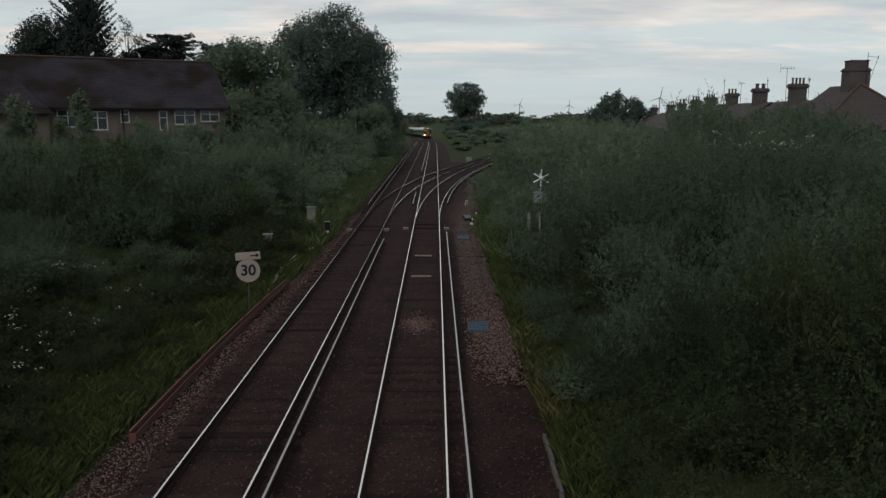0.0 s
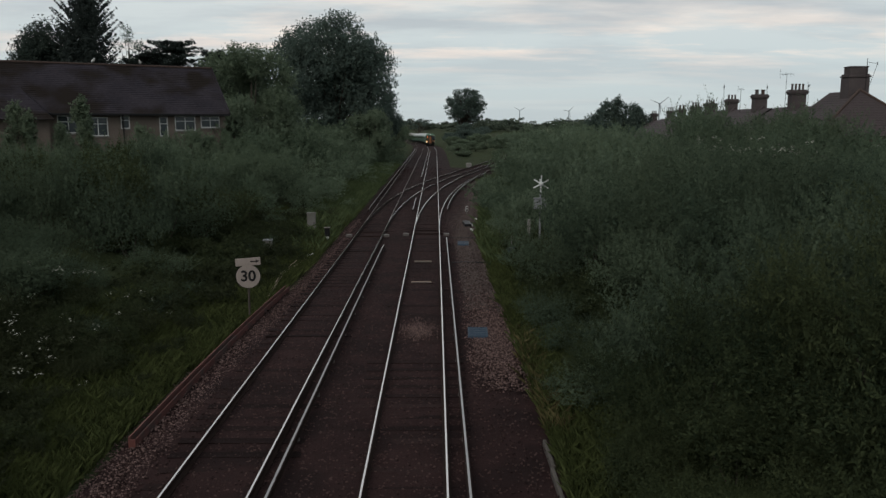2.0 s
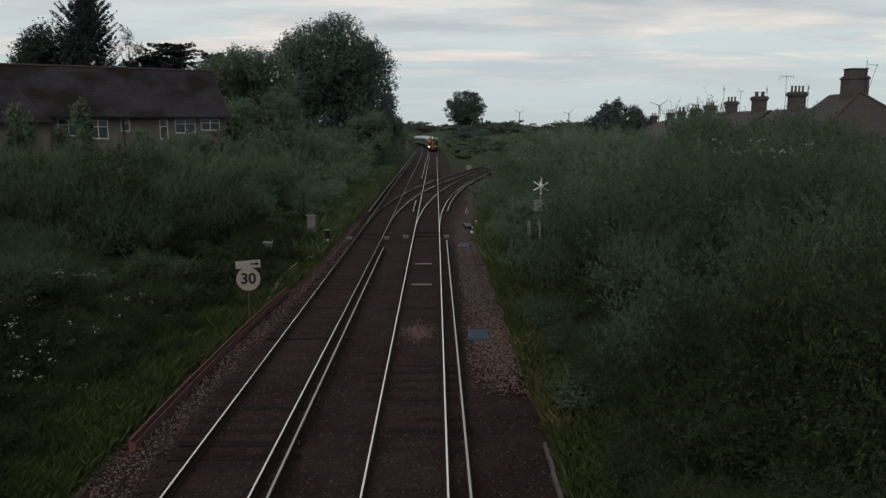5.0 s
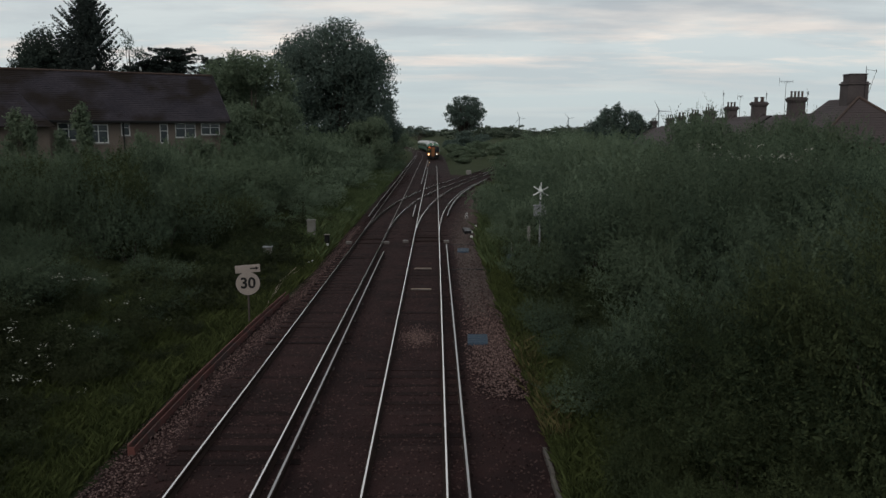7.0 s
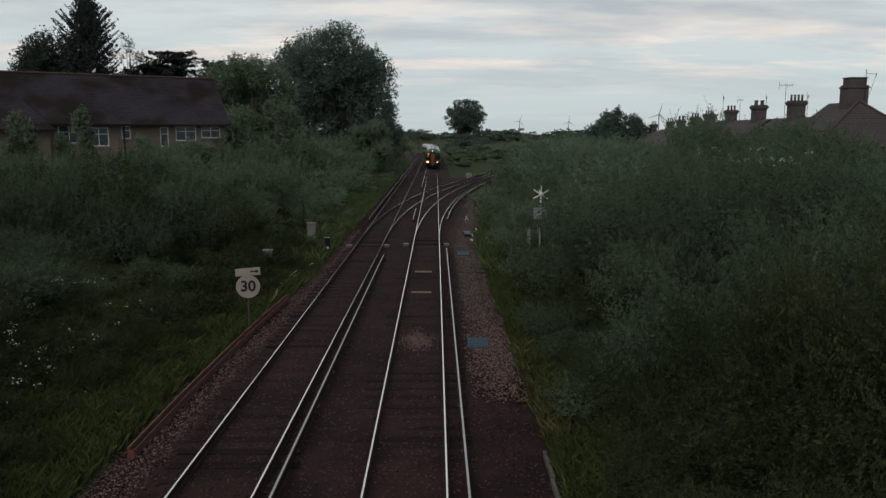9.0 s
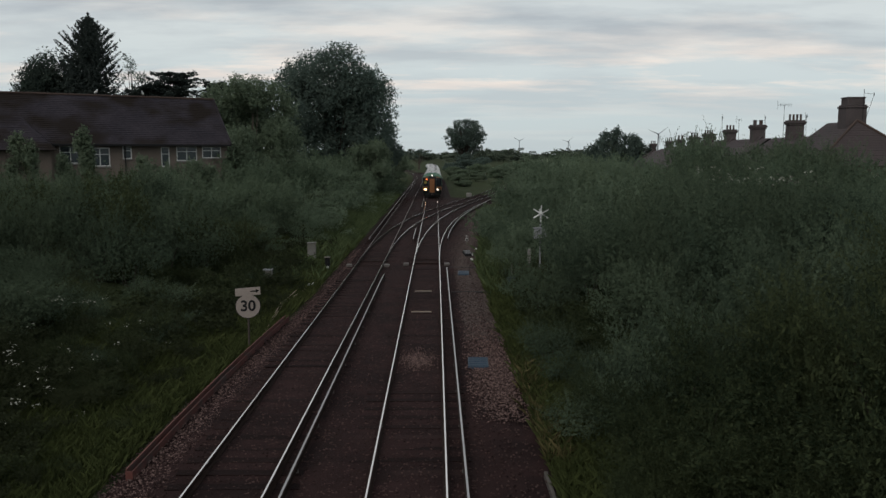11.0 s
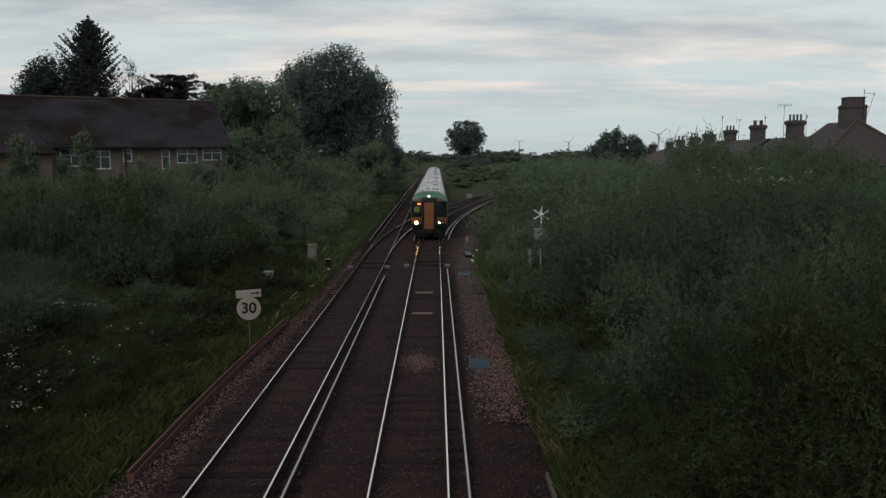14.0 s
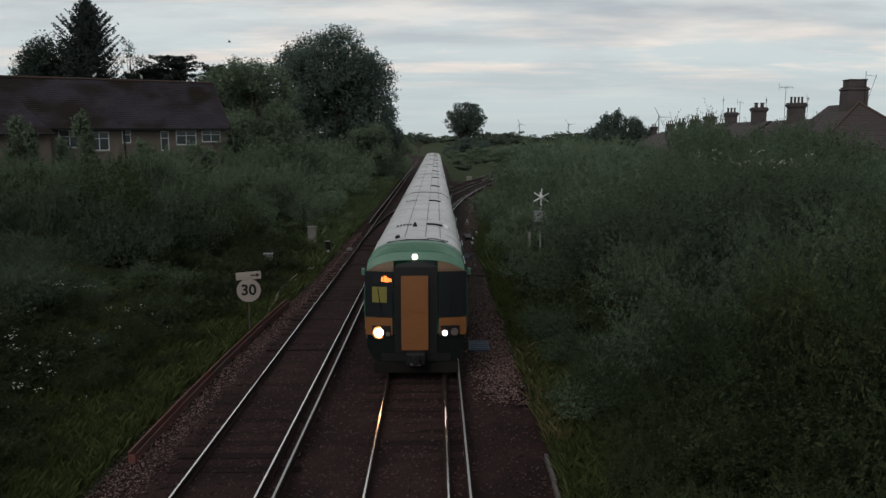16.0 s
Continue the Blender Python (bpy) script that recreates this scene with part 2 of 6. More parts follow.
M = dict(
    ground=material("meadow_ground", (0.016, 0.022, 0.010), (0.044, 0.055, 0.026), 0.95, scale=0.8, fine=12, bump=0.9, spec=0.05, stain=((0.028, 0.036, 0.015), 0.3)),
    ballast=material("ballast_dirty", (0.0100, 0.0050, 0.0048), (0.034, 0.0180, 0.0168), 0.9, scale=1.1, fine=28, bump=1.0, spec=0.08, stain=((0.0135, 0.0076, 0.0073), 0.6)),
    stone=material("ballast_stone", (0.014, 0.0082, 0.0078), (0.070, 0.045, 0.041), 0.85, scale=1.2, fine=40, bump=0.3, island=0.65, spec=0.08),
    stone_pale=material("ballast_stone_pale", (0.036, 0.0225, 0.0205), (0.155, 0.106, 0.096), 0.85, scale=1.2, fine=40, bump=0.3, island=0.6, spec=0.08),
    stone_grey=material("ballast_stone_grey", (0.040, 0.031, 0.028), (0.105, 0.083, 0.075), 0.85, scale=1.2, fine=40, bump=0.3, island=0.45, spec=0.08),
    sleeper=material("sleeper_timber", (0.0080, 0.0045, 0.0043), (0.026, 0.0150, 0.0138), 0.9, scale=3, fine=45, bump=0.6, object_random=0.45, spec=0.08, stretch=(0.2, 1, 1)),
    rail_side=material("rail_rust", (0.008, 0.0052, 0.0045), (0.030, 0.018, 0.014), 0.9, scale=2, fine=50, bump=0.3, spec=0.1),
    rail_top=material("rail_polished_steel", (0.80, 0.75, 0.71), (0.95, 0.90, 0.86), 0.20, 1.0, scale=3, fine=20, bump=0.02),
    rail_dull=material("rail_dull_steel", (0.16, 0.13, 0.12), (0.34, 0.29, 0.27), 0.42, 1.0, scale=3, fine=20, bump=0.1),
    rail_third=material("conductor_rail_steel", (0.34, 0.33, 0.325), (0.50, 0.48, 0.47), 0.32, 1.0, scale=3, fine=20, bump=0.05),
    pot=material("insulator_grey", (0.06, 0.055, 0.05), (0.12, 0.11, 0.10), 0.5, scale=8, bump=0.0),
    # scrub leaves run from dark near to pale and bluish far: haze put into colour
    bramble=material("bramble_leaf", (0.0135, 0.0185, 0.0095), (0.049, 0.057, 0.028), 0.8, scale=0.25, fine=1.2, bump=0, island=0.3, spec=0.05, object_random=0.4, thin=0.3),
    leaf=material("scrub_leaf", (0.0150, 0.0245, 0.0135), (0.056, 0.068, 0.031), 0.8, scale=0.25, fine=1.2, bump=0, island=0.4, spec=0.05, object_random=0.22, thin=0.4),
    leaf_hazed=material("scrub_leaf_hazed", (0.038, 0.057, 0.039), (0.095, 0.122, 0.076), 0.8, scale=0.25, fine=1.2, bump=0, island=0.3, spec=0.05, object_random=0.22, thin=0.45),
    leaf_mid=material("scrub_leaf_hazed_mid", (0.062, 0.090, 0.060), (0.132, 0.168, 0.106), 0.8, scale=0.3, fine=1.5, bump=0, island=0.25, spec=0.05, object_random=0.22, thin=0.48),
    leaf_light=material("scrub_leaf_hazed_far", (0.086, 0.120, 0.082), (0.156, 0.198, 0.130), 0.8, scale=0.3, fine=1.5, bump=0, island=0.25, spec=0.05, object_random=0.22, thin=0.5),
    leaf_tree=material("tree_leaf", (0.060, 0.088, 0.078), (0.118, 0.152, 0.124), 0.8, scale=0.12, fine=0.8, bump=0, island=0.4, spec=0.08, thin=0.5),
    leaf_round=material("lime_tree_leaf", (0.094, 0.130, 0.088), (0.160, 0.198, 0.130), 0.75, scale=0.12, fine=0.8, bump=0, island=0.4, spec=0.08, thin=0.5),
    leaf_dark=material("dark_tree_leaf", (0.024, 0.035, 0.031), (0.052, 0.068, 0.054), 0.8, scale=0.12, fine=0.8, bump=0, island=0.4, spec=0.05, thin=0.3),
    needle=material("conifer_needle", (0.020, 0.027, 0.026), (0.045, 0.058, 0.050), 0.75, scale=0.2, fine=1.0, bump=0, island=0.4, spec=0.1, thin=0.3),
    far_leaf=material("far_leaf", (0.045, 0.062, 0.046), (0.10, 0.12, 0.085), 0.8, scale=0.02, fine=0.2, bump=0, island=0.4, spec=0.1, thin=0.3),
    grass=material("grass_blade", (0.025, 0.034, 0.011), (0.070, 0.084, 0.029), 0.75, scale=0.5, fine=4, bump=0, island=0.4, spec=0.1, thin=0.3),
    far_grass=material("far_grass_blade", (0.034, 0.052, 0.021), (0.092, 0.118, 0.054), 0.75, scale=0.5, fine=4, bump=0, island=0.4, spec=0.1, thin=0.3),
    straw=material("dry_grass", (0.035, 0.032, 0.013), (0.095, 0.080, 0.036), 0.8, scale=0.5, fine=4, bump=0, island=0.5, spec=0.1),
    flower=material("elder_flower", (0.11, 0.12, 0.09), (0.23, 0.23, 0.19), 0.7, scale=3, bump=0, island=0.3),
    bark=material("bark", (0.025, 0.02, 0.016), (0.075, 0.06, 0.048), 0.95, scale=3, fine=30, bump=0.8),
    brick=material("brick_wall", (0.060, 0.042, 0.034), (0.12, 0.085, 0.07), 0.9, scale=0.6, fine=14, bump=0.3),
    brick_dark=material("chimney_brick", (0.034, 0.028, 0.028), (0.075, 0.061, 0.060), 0.9, scale=1.2, fine=14, bump=0.4),
    tile=material("roof_tile", (0.0160, 0.0148, 0.0190), (0.039, 0.0345, 0.0400), 0.9, spec=0.04, scale=0.5, fine=5, bump=0.3, stain=((0.0155, 0.0125, 0.011), 0.35)),
    tile_red=material("red_roof_tile", (0.026, 0.0195, 0.0195), (0.052, 0.039, 0.039), 0.85, scale=0.6, fine=9, bump=0.4),
    ridge=material("ridge_tile", (0.030, 0.020, 0.017), (0.062, 0.039, 0.030), 0.85, scale=1, fine=9, bump=0.4),
    render_wall=material("pale_brick", (0.075, 0.060, 0.050), (0.145, 0.118, 0.098), 0.9, scale=0.5, fine=12, bump=0.3),
    white=material("white_paint", (0.36, 0.37, 0.36), (0.54, 0.55, 0.54), 0.5, scale=3, fine=30, bump=0.05),
    sign_white=material("sign_white", (0.19, 0.16, 0.14), (0.275, 0.235, 0.208), 0.5, scale=3, fine=30, bump=0.02),
    grey=material("cabinet_grey", (0.085, 0.082, 0.076), (0.15, 0.145, 0.135), 0.6, scale=3, fine=40, bump=0.1, stain=((0.085, 0.085, 0.07), 2.0)),
    black=material("black_paint", (0.004, 0.004, 0.0045), (0.010, 0.010, 0.011), 0.55, scale=4, fine=40, bump=0.05, spec=0.2),
    rubber=material("black_rubber", (0.006, 0.006, 0.006), (0.016, 0.016, 0.017), 0.8, scale=4, fine=40, bump=0.1),
    blue=material("blue_sheet", (0.013, 0.028, 0.046), (0.022, 0.046, 0.072), 0.6, scale=3, fine=30, bump=0.2),
    trough=material("rusty_channel", (0.050, 0.017, 0.014), (0.115, 0.038, 0.030), 0.85, scale=2, fine=30, bump=0.4, stain=((0.05, 0.03, 0.026), 1.2)),
    trough_top=material("worn_edge", (0.075, 0.030, 0.024), (0.155, 0.066, 0.052), 0.8, scale=2, fine=30, bump=0.3),
    old_concrete=material("weathered_concrete", (0.035, 0.030, 0.026), (0.080, 0.070, 0.060), 0.95, scale=2, fine=30, bump=0.5),
    pale_box=material("faded_grey_paint", (0.115, 0.120, 0.125), (0.19, 0.20, 0.205), 0.6, scale=3, fine=30, bump=0.05),
    concrete=material("concrete", (0.10, 0.095, 0.09), (0.22, 0.21, 0.195), 0.9, scale=1.5, fine=30, bump=0.4),
    timber=material("weathered_timber", (0.13, 0.10, 0.075), (0.28, 0.23, 0.17), 0.9, scale=2, fine=30, bump=0.5, stretch=(1, 0.2, 1)),
    pane=glass("window_pane", (0.03, 0.04, 0.045)),
    green=material("train_green", (0.016, 0.066, 0.040), (0.030, 0.098, 0.060), 0.35, scale=1, fine=20, bump=0.02, spec=0.4),
    # train green paled for the cab's upturned top: sky light put into the colour
    mint=material("train_green_sky_lit", (0.042, 0.105, 0.070), (0.072, 0.155, 0.106), 0.5, scale=1, fine=20, bump=0.02, spec=0.4),
    cream=material("train_white", (0.52, 0.54, 0.52), (0.70, 0.71, 0.69), 0.4, scale=1, fine=20, bump=0.02, spec=0.5),
    yellow=material("train_warning_yellow", (0.118, 0.044, 0.011), (0.178, 0.068, 0.018), 0.5, scale=1.5, fine=20, bump=0.02),
    roof=material("train_roof_grey", (0.25, 0.245, 0.245), (0.50, 0.49, 0.485), 0.45, scale=0.7, fine=14, bump=0.04, stain=((0.27, 0.27, 0.265), 1.0), stretch=(1, 0.25, 1)),
    tglass=glass("train_window", (0.012, 0.014, 0.017)),
    yellow_card=material("yellow_card", (0.10, 0.09, 0.014), (0.16, 0.14, 0.024), 0.6, scale=5, bump=0),
    under=material("underframe_grime", (0.0045, 0.0042, 0.004), (0.014, 0.012, 0.011), 0.9, scale=2, fine=30, bump=0.3, spec=0.1),
    # skirt green taken nearly black: shade low on the cab, in the colour
    skirt=material("train_skirt_shaded", (0.003, 0.0050, 0.0042), (0.007, 0.0105, 0.0085), 0.85, scale=2, fine=20, bump=0.1, spec=0.08),
    # weak orange glow added for the bloom round the headlight
    lamp_halo=glow("headlight_bloom_glow", (1.0, 0.42, 0.14), 0.28),
    headlight=glow("headlight_glow", (1.0, 0.56, 0.27), 11.0),
    marker=glow("marker_glow", (1.0, 0.78, 0.70), 8.0),
    dim_lamp=glow("dim_lamp_glow", (1.0, 0.85, 0.75), 3.0),
    # darker and browner than the yellow panels of the front
    amber_dull=material("dull_amber_paint", (0.060, 0.034, 0.016), (0.105, 0.060, 0.026), 0.6, scale=2, fine=20, bump=0.05),
    display=glow("amber_display", (1.0, 0.17, 0.03), 2.6),
    turbine=material("turbine_white", (0.16, 0.18, 0.20), (0.22, 0.24, 0.26), 0.6, scale=0.1, fine=2, bump=0),
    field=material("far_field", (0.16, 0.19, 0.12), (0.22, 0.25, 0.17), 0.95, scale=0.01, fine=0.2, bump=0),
    bird=material("gull_plumage", (0.10, 0.10, 0.11), (0.2, 0.2, 0.21), 0.8, scale=8, bump=0),
)

# ---------------------------------------------------------------- mesh helpers


def link(name, bm, mat, parent=None, label="", smooth=False):
    me = bpy.data.meshes.new(name)
    bm.to_mesh(me)
    bm.free()
    for mm in (mat if isinstance(mat, (list, tuple)) else [mat]):
        me.materials.append(mm)
    if smooth:
        me.polygons.foreach_set("use_smooth", [True] * len(me.polygons))
    ob = new(name, me)
    if parent is not None:
        ob.parent = parent
    if label:
        tagged(ob, label)
    return ob


part = link


def thing(name, label, category, at=None, group="", kind=""):
    e = new(name)
    e.empty_display_size = 0.2
    if at is not None:
        e.matrix_basis = at
    return tagged(e, label, category, group, kind)


def box(bm, x0, x1, y0, y1, z0, z1, m=None, bevel=0.0, mi=0):
    g = bmesh.ops.create_cube(bm, size=1.0)
    vs = g["verts"]
    bmesh.ops.transform(bm, matrix=Matrix.Translation(((x0 + x1) / 2, (y0 + y1) / 2, (z0 + z1) / 2)) @ Matrix.Diagonal((x1 - x0, y1 - y0, z1 - z0, 1)), verts=vs)
    fs = list({f for v in vs for f in v.link_faces})
    for f in fs:
        f.material_index = mi
    if bevel:
        es = list({e for v in vs for e in v.link_edges})
        r = bmesh.ops.bevel(bm, geom=es, offset=bevel, segments=2, affect="EDGES", profile=0.5)
        vs = list({v for f in r["faces"] for v in f.verts} | {v for v in vs if v.is_valid})
    if m is not None:
        bmesh.ops.transform(bm, matrix=m, verts=vs)
    return vs


def tube(bm, p0, p1, r0, r1=None, seg=8):
    r1 = r0 if r1 is None else r1
    p0, p1 = Vector(p0), Vector(p1)
    q = (p1 - p0).to_track_quat("Z", "Y").to_matrix().to_4x4()
    g = bmesh.ops.create_cone(bm, cap_ends=True, segments=seg, radius1=r0, radius2=r1, depth=(p1 - p0).length)
    bmesh.ops.transform(bm, matrix=Matrix.Translation((p0 + p1) / 2) @ q, verts=g["verts"])
    return g["verts"]


def fresh():
    return bmesh.new()


def sweep(bm, profile, path, closed=True, mi=None):
    """Carry a profile of (side, up) along a path of (x, y, z)."""
    rings = []
    for i, p in enumerate(path):
        a, b = path[max(i - 1, 0)], path[min(i + 1, len(path) - 1)]
        d = Vector((b[0] - a[0], b[1] - a[1], 0)).normalized()
        s = Vector((d.y, -d.x, 0))
        rings.append([bm.verts.new(Vector(p) + s * u + Vector((0, 0, w))) for u, w in profile])
    n = len(profile)
    for r0, r1 in zip(rings, rings[1:]):
        for k in range(n if closed else n - 1):
            f = bm.faces.new((r0[k], r0[(k + 1) % n], r1[(k + 1) % n], r1[k]))
            if mi:
                f.material_index = mi[k]
    if closed:
        bm.faces.new(rings[0])
        bm.faces.new(list(reversed(rings[-1])))
    bmesh.ops.recalc_face_normals(bm, faces=bm.faces)


def arrays(name, verts, faces, mat, parent=None, smooth=False):
    me = bpy.data.meshes.new(name)
    verts = np.asarray(verts, dtype=np.float32)
    faces = np.asarray(faces, dtype=np.int32)
    k = faces.shape[1]
    me.vertices.add(len(verts))
    me.vertices.foreach_set("co", verts.ravel())
    me.loops.add(faces.size)
    me.loops.foreach_set("vertex_index", faces.ravel())
    me.polygons.add(len(faces))
    me.polygons.foreach_set("loop_start", np.arange(0, faces.size, k, dtype=np.int32))
    me.update(calc_edges=True)
    me.validate()
    me.materials.append(mat)
    ob = new(name, me)
    if parent is not None:
        ob.parent = parent
    return ob


# ---------------------------------------------------------------- the lie of the line
def bend(y):
    return -0.00033 * max(0.0, y - 175) ** 2


def fall(y):
    """The line dips gently where it bends away."""
    return -0.00006 * max(0.0, min(y, 330) - 170) ** 2


def up_line(y):
    return -0.55 + bend(y)


def down_line(y):
    return -3.81 - 0.17 * min(1.6, max(0.0, (45 - y) / 32)) + bend(y)


def diverge(y, y0, k, y1=105):
    if y < y0:
        return 0.0
    if y < y1:
        return k * (y - y0) ** 2
    return k * (y1 - y0) ** 2 + 2 * k * (y1 - y0) * (y - y1)


def branch_down(y):
    return -3.81 + diverge(y, 48.0, 0.00232, 94)


def branch_up(y):
    return -0.55 + diverge(y, 46.8, 0.00196, 99)


def left_edge(y):
    return -6.5 + 0.85 * min(1, max(0, (y - 20) / 15)) + bend(y)


def right_edge(y):
    if y < 46:
        return 2.25
    if y < 84:
        return 2.25 + (y - 46) * 0.083
    return branch_up(y) + 3.2 - 1.2 * max(0, (96 - y) / 12)


def smooth(a, b, v):
    t = min(1.0, max(0.0, (v - a) / (b - a)))
    return t * t * (3 - 2 * t)


def ground_z(x, y):
    l, r = left_edge(y) - x, x - right_edge(y)
    z = -0.36
    if l > 0:
        z += 0.12 + 1.3 * smooth(0, 9, l)
    elif r > 0:
        z += 0.10 + 1.3 * smooth(0.3, 9, r)
    z += 0.08 * noise.noise(Vector((x * 0.5, y * 0.5, 0))) * smooth(0, 1, max(l, r))
    fade = smooth(220, 420, math.hypot(x, y))
    return z * (1 - fade) - 0.2 * fade + fall(y) * (1 - smooth(12, 40, abs(x - up_line(y)))) * (1 - smooth(430, 520, y))


def grid_axis(lo, hi, near_lo, near_hi, fine):
    a = list(np.arange(near_lo, near_hi + 1e-6, fine))
    step, v = fine, near_hi
    while v < hi:
        step *= 1.35
        v += step
        a.append(v)
    step, v = fine, near_lo
    while v > lo:
        step *= 1.35
        v -= step
        a.insert(0, v)
    return a


def build_ground():
    xs, ys = grid_axis(-4200, 4200, -26, 26, 0.8), grid_axis(-4200, 4200, -6, 150, 1.5)
    verts = [(x, y, ground_z(x, y)) for y in ys for x in xs]
    n = len(xs)
    faces = [(j * n + i, j * n + i + 1, (j + 1) * n + i + 1, (j + 1) * n + i) for j in range(len(ys) - 1) for i in range(n - 1)]
    g = arrays("ground", verts, faces, M["ground"])
    return tagged(g, "rough green railway land with grassy banks", "ground", kind="structure")


ground = build_ground()


def steps(a, b, d):
    n = max(2, int((b - a) / d) + 1)
    return [a + (b - a) * i / (n - 1) for i in range(n)]


def build_ballast():
    ys = steps(-90, -10, 8) + steps(-4, 60, 2) + steps(62, 150, 4) + steps(156, 420, 12)
    bm = fresh()
    rings = []
    for y in ys:
        l = left_edge(y) + 0.1
        r = right_edge(y) if y < 84 else (up_line(y) + 2.6)
        if y >= 84:
            r = max(r, branch_up(y) + 2.3) if y < 118 else up_line(y) + 2.4
        row = [(l - 0.5, -0.40), (l + 0.05, -0.27), (l + 0.7, -0.20)]
        for u in (0.12, 0.3, 0.45, 0.6, 0.75, 0.9):
            row.append((l + 0.7 + (r - l - 1.3) * u, -0.168))
        row += [(r - 0.5, -0.20), (r + 0.1, -0.27), (r + 0.6, -0.42)]
        rings.append([bm.verts.new((x, y, z + fall(y) + 0.010 * noise.noise(Vector((x * 3, y * 3, 0))))) for x, z in row])
    for a, b in zip(rings, rings[1:]):
        for k in range(len(a) - 1):
            bm.faces.new((a[k], a[k + 1], b[k + 1], b[k]))
    ob = link("ballast_bed", bm, M["ballast"])
    return tagged(ob, "dirty brown stone ballast under the tracks", "ballast", kind="structure")


ballast = build_ballast()


def stones(name, n, place, mat, lo=0.025, hi=0.055, parent=None, seed=3):
    rng = np.random.default_rng(seed)
    octa = np.array([(1, 0, 0), (0, 1, 0), (-1, 0, 0), (0, -1, 0), (0, 0, 1), (0, 0, -1)], dtype=float)
    tri = np.array([(0, 1, 4), (1, 2, 4), (2, 3, 4), (3, 0, 4), (1, 0, 5), (2, 1, 5), (3, 2, 5), (0, 3, 5)])
    p = place(rng, n)
    n = len(p)
    v = octa[None] * rng.uniform(0.6, 1.3, (n, 6, 1)) * rng.uniform(lo, hi, (n, 1, 1))
    a = rng.uniform(0, 6.28, n)
    c, s = np.cos(a), np.sin(a)
    x, y = v[..., 0] * c[:, None] - v[..., 1] * s[:, None], v[..., 0] * s[:, None] + v[..., 1] * c[:, None]
    v = np.stack([x, y, v[..., 2] * 0.75], -1) + p[:, None]
    f = tri[None] + (np.arange(n) * 6)[:, None, None]
    return arrays(name, v.reshape(-1, 3), f.reshape(-1, 3), mat, parent)


def bed_points(rng, n):
    y = 8 + 55 * rng.random(n) ** 1.7
    x = rng.uniform(-6.0, 2.2, n)
    return np.stack([x, y, np.full(n, -0.165)], 1)


def shoulder_points(rng, n):
    y = 9 + 45 * rng.random(n) ** 1.4
    l = np.array([left_edge(v) for v in y])
    x = l + rng.uniform(-0.25, 1.1, n) ** 1.0
    return np.stack([x, y, np.where(x < l + 0.3, -0.27, -0.2)], 1)


def heap_points(rng, n):
    y = rng.normal(23.0, 3.0, n)
    x = rng.normal(1.72, 0.5, n)
    ok = (x > 0.85) & (x < 2.45) & (y > 18.5)
    return np.stack([x, y, -0.2 + 0.06 * rng.random(n)], 1)[ok]


tagged(stones("loose_ballast", 24000, bed_points, M["stone"], 0.016, 0.036, seed=3), "loose brown ballast stones between the rails", "ballast", kind="stuff")
tagged(stones("shoulder_ballast", 15000, shoulder_points, M["stone_pale"], 0.016, 0.036, seed=4), "paler ballast stones along the track shoulder", "ballast", kind="stuff")
tagged(stones("ballast_heap", 7000, heap_points, M["stone_pale"], 0.018, 0.042, seed=5), "pale heap of fresh stones beside the track", "ballast", kind="stuff")



def cess_points(rng, n):
    y = 27 + 62 * rng.random(n)
    r = np.array([right_edge(v) for v in y])
    x = r - rng.uniform(-0.15, 1.25, n) - 0.8 * np.clip((y - 44) / 8, 0, 1) * rng.random(n)
    keep = np.array([branch_up(b) + 1.35 < a or b < 60 for a, b in zip(x, y)])
    return np.stack([x, y, np.where(x > r - 0.4, -0.225, -0.185)], 1)[keep]


tagged(stones("cess_ballast", 19000, cess_points, M["stone_grey"], 0.028, 0.055, seed=6), "pale brown stones along the edge of the junction", "ballast", kind="stuff")

# ---------------------------------------------------------------- tracks
RAIL = [(-0.075, -0.155), (0.075, -0.155), (0.075, -0.14), (0.012, -0.115), (0.012, -0.045), (0.036, -0.035), (0.036, -0.007), (0.017, 0.0), (-0.017, 0.0), (-0.036, -0.007), (-0.036, -0.035), (-0.012, -0.045), (-0.012, -0.115), (-0.075, -0.14)]
RAIL_M = [0, 0, 0, 0, 0, 0, 0, 1, 0, 0, 0, 0, 0, 0]
THIRD = [(-0.045, -0.07), (0.045, -0.07), (0.045, 0.066), (0.021, 0.078), (-0.021, 0.078), (-0.045, 0.066)]
THIRD_M = [0, 0, 0, 1, 0, 0]
HALF = 0.7525


def offset_path(line, d, y0, y1, step):
    out = []
    for y in steps(y0, y1, step):
        slope = (line(y + 0.5) - line(y - 0.5))
        out.append((line(y) + d / math.sqrt(1 + slope * slope), y - d * slope / math.sqrt(1 + slope * slope), fall(y)))
    return out


def rail(line, d, y0, y1, parent, step=3.0, top="rail_top", lift=0.0):
    bm = fresh()
    sweep(bm, RAIL, [(x, y, z + lift) for x, y, z in offset_path(line, d, y0, y1, step)], mi=RAIL_M)
    return link("rail", bm, [M["rail_side"], M[top]], parent)


